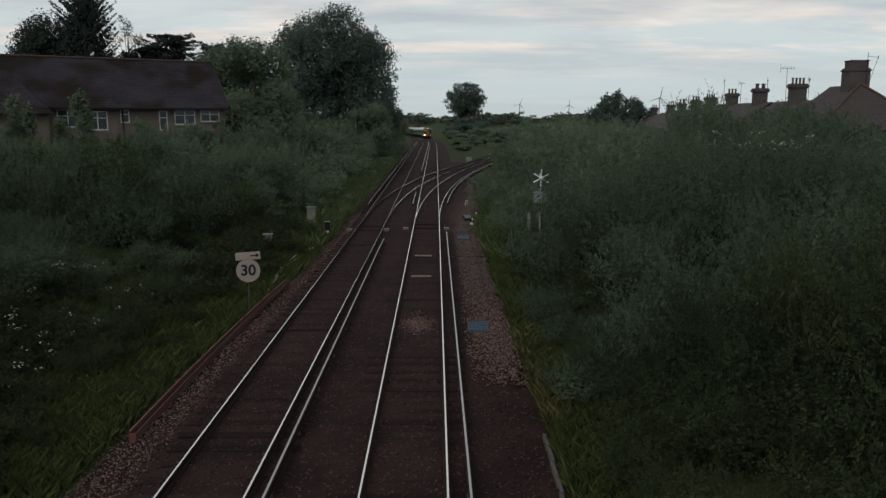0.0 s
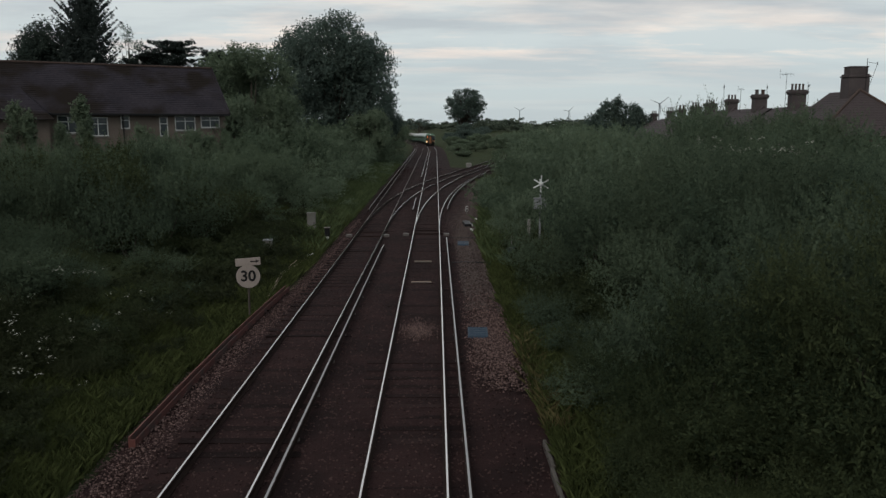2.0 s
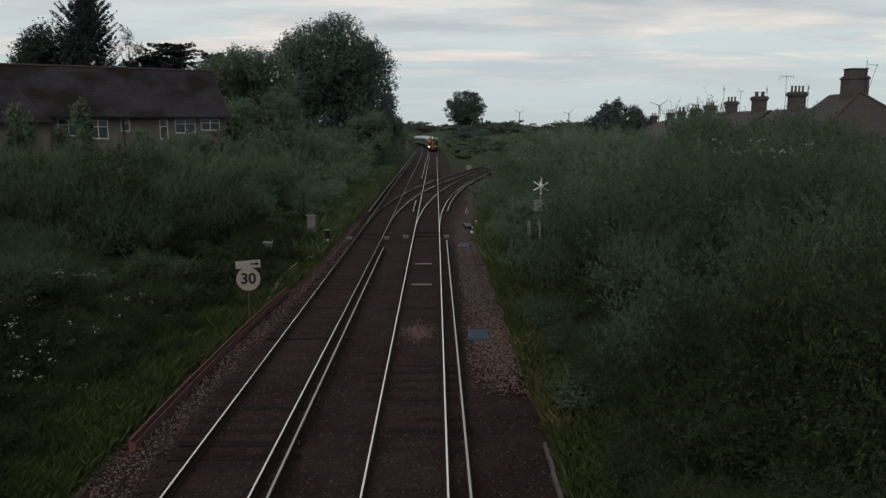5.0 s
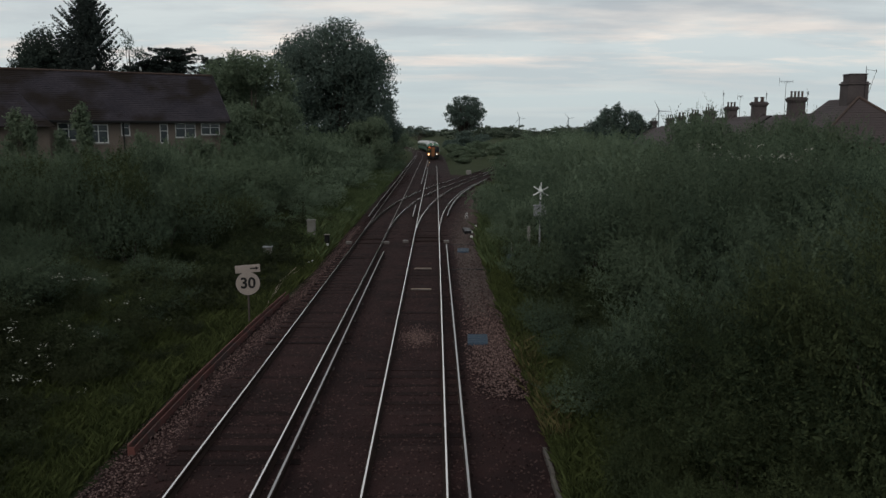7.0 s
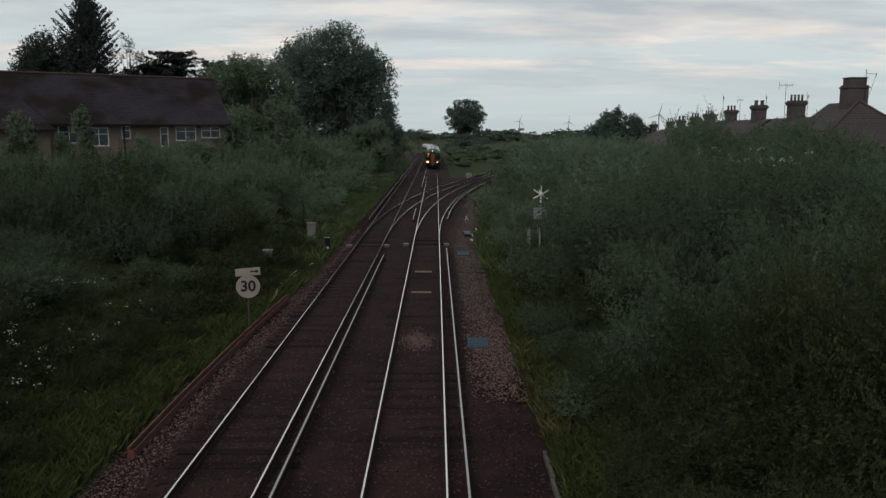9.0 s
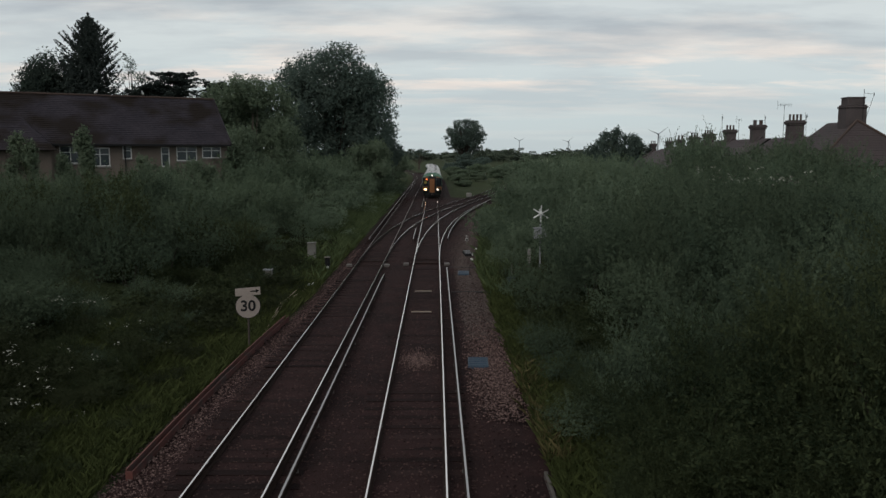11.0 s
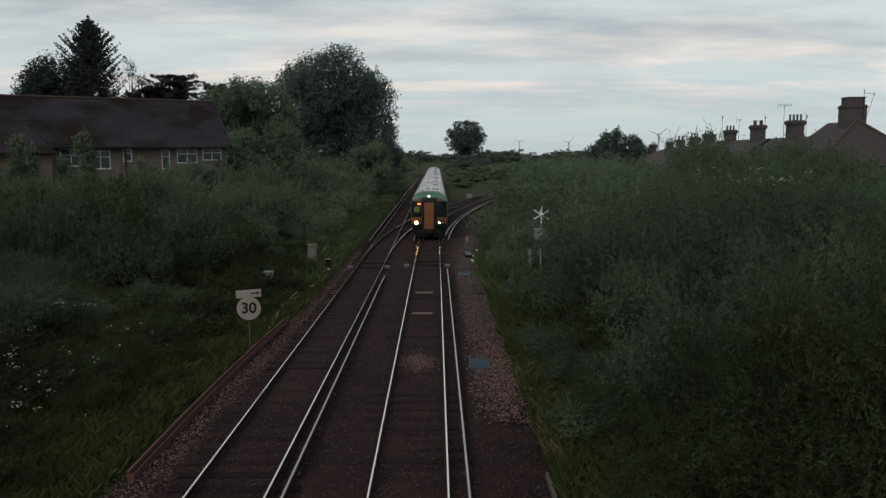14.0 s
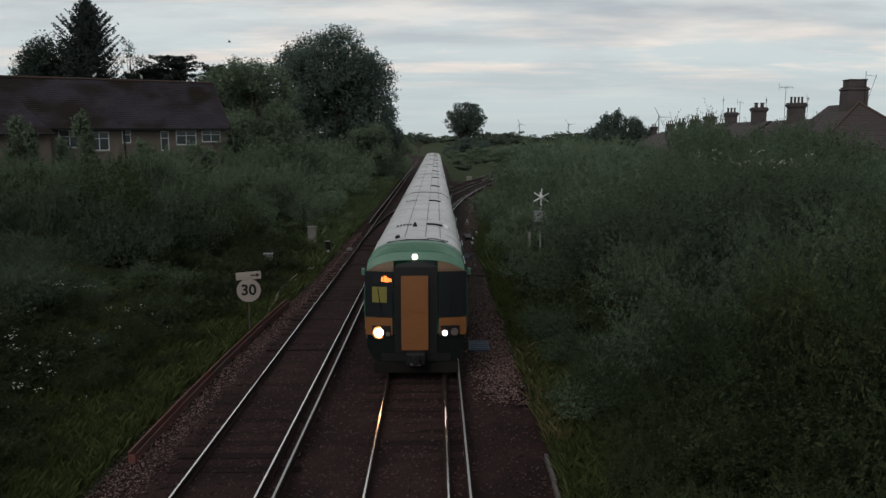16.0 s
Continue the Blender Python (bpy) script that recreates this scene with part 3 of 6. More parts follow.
def sleepers(line, y0, y1, parent, seed, length=2.6, sunk=0.0):
    rng = random.Random(seed)
    meshes = []
    for k in range(4):
        bm = fresh()
        box(bm, -length / 2, length / 2, -0.125, 0.125, -0.14, 0.0)
        for v in bm.verts:
            v.co += Vector((rng.uniform(-0.03, 0.03), rng.uniform(-0.012, 0.012), rng.uniform(-0.01, 0.004)))
        me = bpy.data.meshes.new("sleeper")
        bm.to_mesh(me)
        bm.free()
        me.materials.append(M["sleeper"])
        meshes.append(me)
    y = y0
    while y < y1:
        slope = line(y + 0.5) - line(y - 0.5)
        ob = new("sleeper", meshes[rng.randrange(4)])
        ob.parent = parent
        ob.matrix_basis = pose(line(y) + rng.uniform(-0.03, 0.03), y, -0.154 - sunk + rng.uniform(-0.014, 0.008), 0, 0, -math.degrees(math.atan(slope)) + rng.uniform(-0.6, 0.6))
        y += 0.68


def third_rail(line, d, y0, y1, parent):
    bm = fresh()
    path = offset_path(line, d, y0, y1, 3.0)
    path[0], path[-1] = (*path[0][:2], path[0][2] - 0.05), (*path[-1][:2], path[-1][2] - 0.05)
    sweep(bm, THIRD, path, mi=THIRD_M)
    link("conductor_rail", bm, [M["rail_side"], M["rail_third"]], parent, "bright worn conductor rail on insulators")
    bm = fresh()
    tube(bm, (0, 0, -0.17), (0, 0, -0.07), 0.06, 0.045, 8)
    me = bpy.data.meshes.new("insulator")
    bm.to_mesh(me)
    bm.free()
    me.materials.append(M["pot"])
    y = max(y0, 4.0) + 0.6
    while y < min(y1, 70):
        ob = new("insulator", me)
        ob.parent = parent
        ob.location = (line(y) + d, y, 0)
        y += 2.72


def build_tracks():
    main = thing("railway_track", "straight railway track with polished rails on dark timber sleepers", "railway track", kind="structure")
    rail(up_line, -HALF, -90, 420, main)
    rail(up_line, HALF, -90, 420, main)
    sleepers(up_line, 8, 118, main, 1, 2.6, 0.003)
    third_rail(up_line, HALF + 0.385, -90, 43.5, main)
    third_rail(up_line, -HALF - 0.385, 58.0, 67.0, main)
    third_rail(up_line, -HALF - 0.385, 94, 250, main)
    left = thing("railway_track", "railway track with polished rails on worn timber sleepers beside another track", "railway track", kind="structure")
    rail(down_line, -HALF, -90, 50, left)
    rail(down_line, HALF, -90, 50, left)
    rail(down_line, -HALF, 50.01, 420, left, 3.0, "rail_dull")
    rail(down_line, HALF, 50.01, 420, left, 3.0, "rail_dull")
    sleepers(down_line, 8, 118, left, 2, 2.6, 0.002)
    third_rail(down_line, HALF + 0.36, -90, 41.0, left)
    third_rail(down_line, -HALF - 0.385, 58, 200, left)
    b1 = thing("railway_track", "curved junction track leaving the main line, with polished rails", "railway track", kind="structure")
    rail(branch_down, -HALF, 47, 260, b1, 2.0, "rail_top", 0.004)
    rail(branch_down, HALF, 47, 260, b1, 2.0, "rail_top", 0.004)
    sleepers(branch_down, 62, 125, b1, 3)
    b2 = thing("railway_track", "curved junction track leaving the main line, with polished rails", "railway track", kind="structure")
    rail(branch_up, -HALF, 50, 260, b2, 2.0, "rail_top", 0.005)
    rail(branch_up, HALF, 48, 260, b2, 2.0, "rail_top", 0.005)
    sleepers(branch_up, 62, 125, b2, 4)
    third_rail(branch_up, HALF + 0.385, 58.5, 100, b2)


build_tracks()


# ---------------------------------------------------------------- leaves
def leaf_fan(rng, points, outward, size, droop=0.25):
    """Bent quads at points, half turned outward."""
    n = len(points)
    nrm = outward + rng.normal(0, 0.75, (n, 3)) + np.array((0, 0, droop))
    nrm /= np.linalg.norm(nrm, axis=1)[:, None] + 1e-9
    ref = rng.normal(0, 1, (n, 3))
    a = np.cross(nrm, ref)
    a /= np.linalg.norm(a, axis=1)[:, None] + 1e-9
    b = np.cross(nrm, a)
    s = (size * rng.uniform(0.6, 1.4, n))[:, None]
    tip, side = a * s, b * s * 0.36
    v = np.stack([points - tip, points + side - tip * 0.1 + nrm * s * 0.12, points + tip, points - side - tip * 0.1 + nrm * s * 0.12], 1)
    f = np.arange(n * 4).reshape(n, 4)
    return v.reshape(-1, 3), f


def lobe_points(rng, lobes, n, inner=0.72):
    """Points in the outer shell of a cluster of lobes, in small sprays."""
    c = np.array([l[0] for l in lobes], dtype=float)
    r = np.array([l[1] for l in lobes], dtype=float)
    w = r[:, 0] ** 2
    spray = 7
    m = n // spray
    k = rng.choice(len(lobes), m * 2, p=w / w.sum())
    d = rng.normal(0, 1, (m * 2, 3))
    d /= np.linalg.norm(d, axis=1)[:, None]
    d[:, 2] = np.where(d[:, 2] < -0.35, -d[:, 2], d[:, 2])
    rad = rng.uniform(inner, 1.08, m * 2)
    p = c[k] + d * r[k] * rad[:, None]
    keep = np.ones(len(p), bool)
    for i in range(len(lobes)):
        q = ((p - c[i]) / (r[i] * 0.78))
        keep &= ~((q ** 2).sum(1) < 1) | (k == i)
    keep &= p[:, 2] > 0.02
    p, d = p[keep][:m], d[keep][:m]
    tw = d * 0.8 + rng.normal(0, 0.5, d.shape) + np.array((0, 0, 0.75))
    tw /= np.linalg.norm(tw, axis=1)[:, None]
    scale = r.mean() * 0.36
    t = rng.uniform(-0.3, 1.0, (len(p), spray, 1)) * scale
    pts = p[:, None] + tw[:, None] * t + rng.normal(0, 0.10 * scale, (len(p), spray, 3))
    out = np.repeat(d[:, None], spray, 1)
    return pts.reshape(-1, 3), out.reshape(-1, 3)


def foliage_data(seed, lobes, n, size, inner=0.72, fill=0.2, droop=0.25, shoots=0, per=18, reach=1.0):
    """Leaves in the shell of the lobes, larger ones filling the inside, and upright shoots."""
    rng = np.random.default_rng(seed)
    p, o = lobe_points(rng, lobes, n, inner)
    v, f = leaf_fan(rng, p, o, size, droop)
    vs, fs, k = [v], [f], len(v)
    c = np.array([l[0] for l in lobes], dtype=float)
    r = np.array([l[1] for l in lobes], dtype=float)
    if fill:
        m = int(n * fill)
        i = rng.choice(len(lobes), m, p=r[:, 0] ** 2 / (r[:, 0] ** 2).sum())
        d = rng.normal(0, 1, (m, 3))
        d /= np.linalg.norm(d, axis=1)[:, None]
        q = c[i] + d * r[i] * rng.uniform(0.3, 0.72, (m, 1))
        v, f = leaf_fan(rng, q, d, size * 1.7, droop)
        vs.append(v)
        fs.append(f + k)
        k += len(v)
    if shoots:
        i = rng.choice(len(lobes), shoots)
        d = rng.normal(0, 1, (shoots, 3))
        d /= np.linalg.norm(d, axis=1)[:, None]
        d[:, 2] = np.abs(d[:, 2])
        base_p = c[i] + d * r[i] * 0.95
        way = d * 0.55 + np.array((0, 0, 0.75)) + rng.normal(0, 0.22, d.shape)
        way /= np.linalg.norm(way, axis=1)[:, None]
        m = per
        t = np.linspace(0.05, 1, m)[None, :, None]
        ln = rng.uniform(0.14, 0.40, (shoots, 1, 1)) * reach
        bow = np.concatenate([d[:, :2], -0.5 * np.ones((shoots, 1))], 1)[:, None] * (t ** 2) * ln * 0.45
        q = (base_p[:, None] + way[:, None] * t * ln + bow + rng.normal(0, 0.006, (shoots, m, 3))).reshape(-1, 3)
        axis = np.repeat(way[:, None], m, 1).reshape(-1, 3)
        across = np.cross(axis, rng.normal(0, 1, (shoots, 1, 3)).repeat(m, 1).reshape(-1, 3))
        across /= np.linalg.norm(across, axis=1)[:, None] + 1e-9
        sign = np.tile(np.where(np.arange(m) % 2 == 0, 1.0, -1.0), shoots)[:, None]
        tip = axis * 0.75 + across * sign * 0.8 + rng.normal(0, 0.22, axis.shape)
        tip /= np.linalg.norm(tip, axis=1)[:, None]
        flat_n = np.cross(axis, across) + rng.normal(0, 0.25, axis.shape)
        wide = np.cross(flat_n, tip)
        wide /= np.linalg.norm(wide, axis=1)[:, None] + 1e-9
        sz = (size * 0.95 * (1.25 - 0.6 * np.tile(np.linspace(0, 1, m), shoots)) * rng.uniform(0.8, 1.2, len(q)))[:, None]
        v = np.stack([q, q + tip * sz * 0.9 + wide * sz * 0.34, q + tip * sz * 1.9, q + tip * sz * 0.9 - wide * sz * 0.34], 1).reshape(-1, 3)
        vs.append(v)
        fs.append(np.arange(len(v)).reshape(-1, 4) + k)
    return np.concatenate(vs), np.concatenate(fs)


def slim(data):
    """The same leaves as single bent-free triangles, for bushes seen from further off."""
    v, f = data
    v = v.reshape(-1, 4, 3)
    v = np.stack([v[:, 0], v[:, 1] * 1.6 - v[:, 3] * 0.6, v[:, 2]], 1)
    i = np.arange(len(v))[:, None] * 3
    return v.reshape(-1, 3), np.concatenate([i, i + 1, i + 2, i + 2], 1)


def leaf_object(name, data, mat, parent=None):
    v, f = data
    quad = f[f[:, 2] != f[:, 3]]
    tri = f[f[:, 2] == f[:, 3]]
    f2 = np.concatenate([quad[:, [0, 1, 2]], quad[:, [0, 2, 3]], tri[:, :3]])
    return arrays(name, v, f2, mat, parent)


def shrub_lobes(seed):
    """A bush about 1 m in radius and 1 m high, uneven."""
    rng = random.Random(seed)
    out = [((0, 0, 0.36), (0.68, 0.68, 0.50))]
    for k in range(7):
        a, d = k * 0.9 + rng.uniform(-0.4, 0.4), rng.uniform(0.35, 0.80)
        r = rng.uniform(0.22, 0.46)
        out.append(((math.cos(a) * d, math.sin(a) * d, rng.uniform(0.28, 0.86)), (r, r, r * rng.uniform(0.8, 1.2))))
    return out


NEAR = [foliage_data(10 + k, shrub_lobes(k), 4300, 0.0210, 0.60, 0.32, shoots=150, per=24, reach=1.5) for k in range(4)]
MID = [slim(foliage_data(20 + k, shrub_lobes(k + 4), 3700, 0.0235, 0.60, 0.30, shoots=90, per=16, reach=1.3)) for k in range(4)]
FAR = [slim(foliage_data(30 + k, shrub_lobes(k + 8), 1900, 0.034, 0.62, 0.28, shoots=34, per=11, reach=1.2)) for k in range(4)]
DIST = [slim(foliage_data(40 + k, shrub_lobes(k + 12), 800, 0.050, 0.62, 0.28, shoots=8, per=7)) for k in range(4)]


def canopy(x, y):
    """Height of the top of the scrub."""
    l, r = left_edge(y) - x, x - right_edge(y)
    if l > 0:
        gap = 2.0 + 0.7 * smooth(20, 28, y) - 2.0 * smooth(48, 58, y) - 0.5 * smooth(90, 120, y)
        cap = 5.2 + 0.5 * smooth(40, 60, y)
        lump = 1 + 0.42 * noise.noise(Vector((x * 0.22, y * 0.16, 5.0))) + 0.22 * noise.noise(Vector((x * 0.6, y * 0.45, 6.0)))
        return min(cap, 0.35 + (l - gap) * (0.48 + 0.26 * smooth(16, 40, y)) * lump) if l > gap else 0
    if r > 0:
        if r < 1.25 - 1.2 * smooth(46, 64, y):
            return 0
        cap = 5.12 + 1.95 * math.exp(-((x - 15.5) / 5.5) ** 2 - ((y - 43) / 11) ** 2) + 0.3 * smooth(60, 90, y)
        lump = 1 + 0.42 * noise.noise(Vector((x * 0.22, y * 0.16, 9.0))) + 0.22 * noise.noise(Vector((x * 0.6, y * 0.45, 3.0)))
        return min(cap * (1 + 0.10 * noise.noise(Vector((x * 0.3, y * 0.2, 2.0)))), 0.45 + 0.15 * smooth(12, 18, y) + (r - 0.9 + 0.9 * smooth(46, 64, y)) * 0.84 * lump, 7.25, 1.7 + 0.22 * y)
    return 0


def stems(parent, h, seed):
    rng = random.Random(seed)
    bm = fresh()
    for k in range(4):
        a = k * 1.6 + rng.uniform(-0.4, 0.4)
        tube(bm, (0, 0, -0.15), (math.cos(a) * 0.25, math.sin(a) * 0.25, 0.40), 0.018, 0.008, 5)
    return link("stem", bm, M["bark"], parent)


def build_scrub():
    rng = random.Random(42)
    protos = []
    # near, mid and far bushes in turn, the far ones in haze-paled leaf colours
    kinds = ("leaf", "leaf", "leaf", "leaf", "leaf_hazed", "leaf_hazed", "leaf_hazed", "leaf_hazed", "leaf_mid", "leaf_light", "leaf_mid", "leaf_mid", "bramble", "bramble", "bramble", "bramble", "leaf", "leaf_hazed", "leaf", "leaf_hazed")
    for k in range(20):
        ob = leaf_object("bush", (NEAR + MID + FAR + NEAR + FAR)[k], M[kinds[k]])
        stems(ob, 1, k)
        protos.append(tagged(ob, "dense dark green scrub bush on the railway bank", "bush", "scrub on the bank"))
    used = set()
    far = {"leaf": [[], [], 0], "bramble": [[], [], 0], "leaf_hazed": [[], [], 0], "leaf_mid": [[], [], 0], "leaf_light": [[], [], 0]}
    count = 0
    for side in (-1, 1):
        y = 5.0
        while y < 165:
            sp = 2.15 if y < 22 else (2.5 if y < 60 else 3.7)
            d = 0.4 if y > 60 else (0.9 if side < 0 else 1.5)
            while d < (20 if y < 60 else 15):
                jy, jd = y + rng.uniform(-0.4, 0.4) * sp, d + rng.uniform(-0.35, 0.35) * sp
                x = left_edge(jy) - jd if side < 0 else right_edge(jy) + jd
                d += sp
                top = canopy(x, jy)
                # lower growth in front of the small turbine
                if side > 0 and 22 < jy < 39 and abs(x - 0.131 * jy) < 1.7:
                    top = min(top, 5.5 - 0.105 * jy)
                if top < 0.5 or (side < 0 and math.hypot(x + 6.2, jy - 25) < 1.6) or (side < 0 and jy < 26 and x > -7.4):
                    continue
                if math.hypot(x - 4.85, jy - 36.8) < 1.7 or math.hypot(x - 3.5, jy - 36.2) < 1.3 or abs(x) > 0.62 * jy + 3.0:
                    continue
                if side < 0 and 45 < jy < 75 and x < -15.5 - (62 - jy) * 0.6:
                    continue
                g = ground_z(x, jy) - 0.1
                h = (top - g) * (rng.uniform(0.66, 1.14) if top < 4 else rng.uniform(0.78, 1.06))
                w = max(0.9, min(1.55 + 0.09 * h, 0.65 * h + 0.45)) * rng.uniform(0.78, 1.25) * (1.0 if y < 60 else 1.35)
                # tall scrub stands on its lower body, so only its upper part is dressed
                lift = max(0.0, h - 3.2)
                m = Matrix.Translation((x, jy, g + lift)) @ pose(0, 0, 0, rng.uniform(-8, 8), rng.uniform(-8, 8), rng.uniform(0, 360))
                sc = Matrix.Diagonal((w, w, max(0.8, h - lift) / 1.05, 1))
                # nearest bushes are things, the rest is one sheet of scrub
                vis = jy < 56 and jd < 11
                if vis and count < 290:
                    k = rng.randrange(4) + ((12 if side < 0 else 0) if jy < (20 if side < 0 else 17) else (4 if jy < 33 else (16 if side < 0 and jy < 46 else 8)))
                    if k in used:
                        ob = copy_thing(protos[k], m)
                    else:
                        ob = protos[k]
                        used.add(k)
                        ob.matrix_basis = m
                    ob.scale = (w, w, max(0.8, h - lift) / 1.05)
                    count += 1
                else:
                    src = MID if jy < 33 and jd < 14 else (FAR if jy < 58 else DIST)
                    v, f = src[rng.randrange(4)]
                    # leaf colour by distance, paled further off to stand for haze
                    key = rng.choice(("bramble" if side < 0 else "leaf",) if jy < 20 else (("leaf_hazed", "leaf") if side < 0 and jy < 42 else ("leaf_hazed", "leaf_mid", "leaf_mid")) if jy < 50 else ("leaf_mid", "leaf_light", "leaf_light"))
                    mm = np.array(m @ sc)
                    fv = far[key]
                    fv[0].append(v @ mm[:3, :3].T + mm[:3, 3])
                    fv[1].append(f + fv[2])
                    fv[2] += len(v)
            y += sp
    for k in range(260):
        y = 10 + 45 * rng.random() ** 1.4
        x = left_edge(y) - rng.uniform(0.7, 4.2)
        w, h = rng.uniform(0.25, 0.6), rng.uniform(0.2, 0.65)
        if k % 3 == 0:
            x = left_edge(y) - rng.uniform(1.6, 5.2)
            w, h = rng.uniform(0.5, 1.0), rng.uniform(0.45, 1.1)
        v, f = (FAR if y < 24 else DIST)[rng.randrange(4)]
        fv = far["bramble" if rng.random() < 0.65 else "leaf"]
        fv[0].append(v * np.array((w, w, h)) + np.array((x, y, ground_z(x, y) - 0.05)))
        fv[1].append(f + fv[2])
        fv[2] += len(v)
    for k in range(90):
        y = 7 + 13 * rng.random()
        x = right_edge(y) + rng.uniform(1.0, 8.0)
        w, h = rng.uniform(0.5, 1.0), rng.uniform(0.5, 1.1)
        v, f = MID[rng.randrange(4)]
        fv = far["leaf"]
        fv[0].append(v * np.array((w, w, h)) + np.array((x, y, ground_z(x, y) - 0.05)))
        fv[1].append(f + fv[2])
        fv[2] += len(v)
    # low weeds and young growth between the bushes
    for k in range(190):
        y = 16 + 26 * rng.random()
        left = k % 3 == 0
        x = left_edge(y) - rng.uniform(2.6, 7.5) if left else right_edge(y) + rng.uniform(1.5, 5.0)
        w, h = rng.uniform(0.6, 1.1), rng.uniform(0.5, 1.1)
        v, f = (FAR if y < 26 else DIST)[rng.randrange(4)]
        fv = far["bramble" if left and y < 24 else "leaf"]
        fv[0].append(v * np.array((w, w, h)) + np.array((x, y, ground_z(x, y) - 0.05)))
        fv[1].append(f + fv[2])
        fv[2] += len(v)
    for k, ob in enumerate(protos):
        if k not in used:
            for o in (*ob.children_recursive, ob):
                bpy.data.objects.remove(o)
    for key, (vs, fs, _) in far.items():
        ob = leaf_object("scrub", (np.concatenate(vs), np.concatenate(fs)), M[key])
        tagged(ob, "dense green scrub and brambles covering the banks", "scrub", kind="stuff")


build_scrub()


# ---------------------------------------------------------------- trees
def crown_lobes(seed, centre, size, n, lobe=0.42):
    rng = random.Random(seed)
    out = []
    for _ in range(n):
        while True:
            d = Vector((rng.uniform(-1, 1), rng.uniform(-1, 1), rng.uniform(-1, 1)))
            if 0.3 < d.length < 1:
                break
        d *= 0.84
        r = lobe * rng.uniform(0.65, 1.1) * (1.15 - 0.5 * d.length)
        out.append((tuple(centre[i] + d[i] * size[i] for i in range(3)), (size[0] * r, size[1] * r, size[2] * r * 0.9)))
    return out


def tree(name, label, at, trunk_h, trunk_r, centre, size, n_lobes, leaves, leaf, mat, seed, lobe=0.5, fill=0.3, inner=0.6):
    e = thing(name, label, "tree", pose(at[0], at[1], at[2] + min(0.0, ground_z(at[0], at[1]))))
    rng = random.Random(seed)
    lobes = crown_lobes(seed, centre, size, n_lobes, lobe)
    bm = fresh()
    tube(bm, (0, 0, -0.3), (0, 0, trunk_h), trunk_r, trunk_r * 0.7, 10)
    tube(bm, (0, 0, trunk_h * 0.98), (centre[0] * 0.6, centre[1] * 0.6, centre[2] + size[2] * 0.4), trunk_r * 0.7, trunk_r * 0.12, 8)
    link("trunk", bm, M["bark"], e)
    for c, r in lobes[::2]:
        bm = fresh()
        tube(bm, (0, 0, trunk_h * rng.uniform(0.7, 1.0)), c, trunk_r * 0.32, trunk_r * 0.06, 6)
        link("limb", bm, M["bark"], e)
    ob = leaf_object("crown", slim(foliage_data(seed, lobes, int(leaves * 1.7), leaf * 0.72, inner, fill)), M[mat], e)
    return e


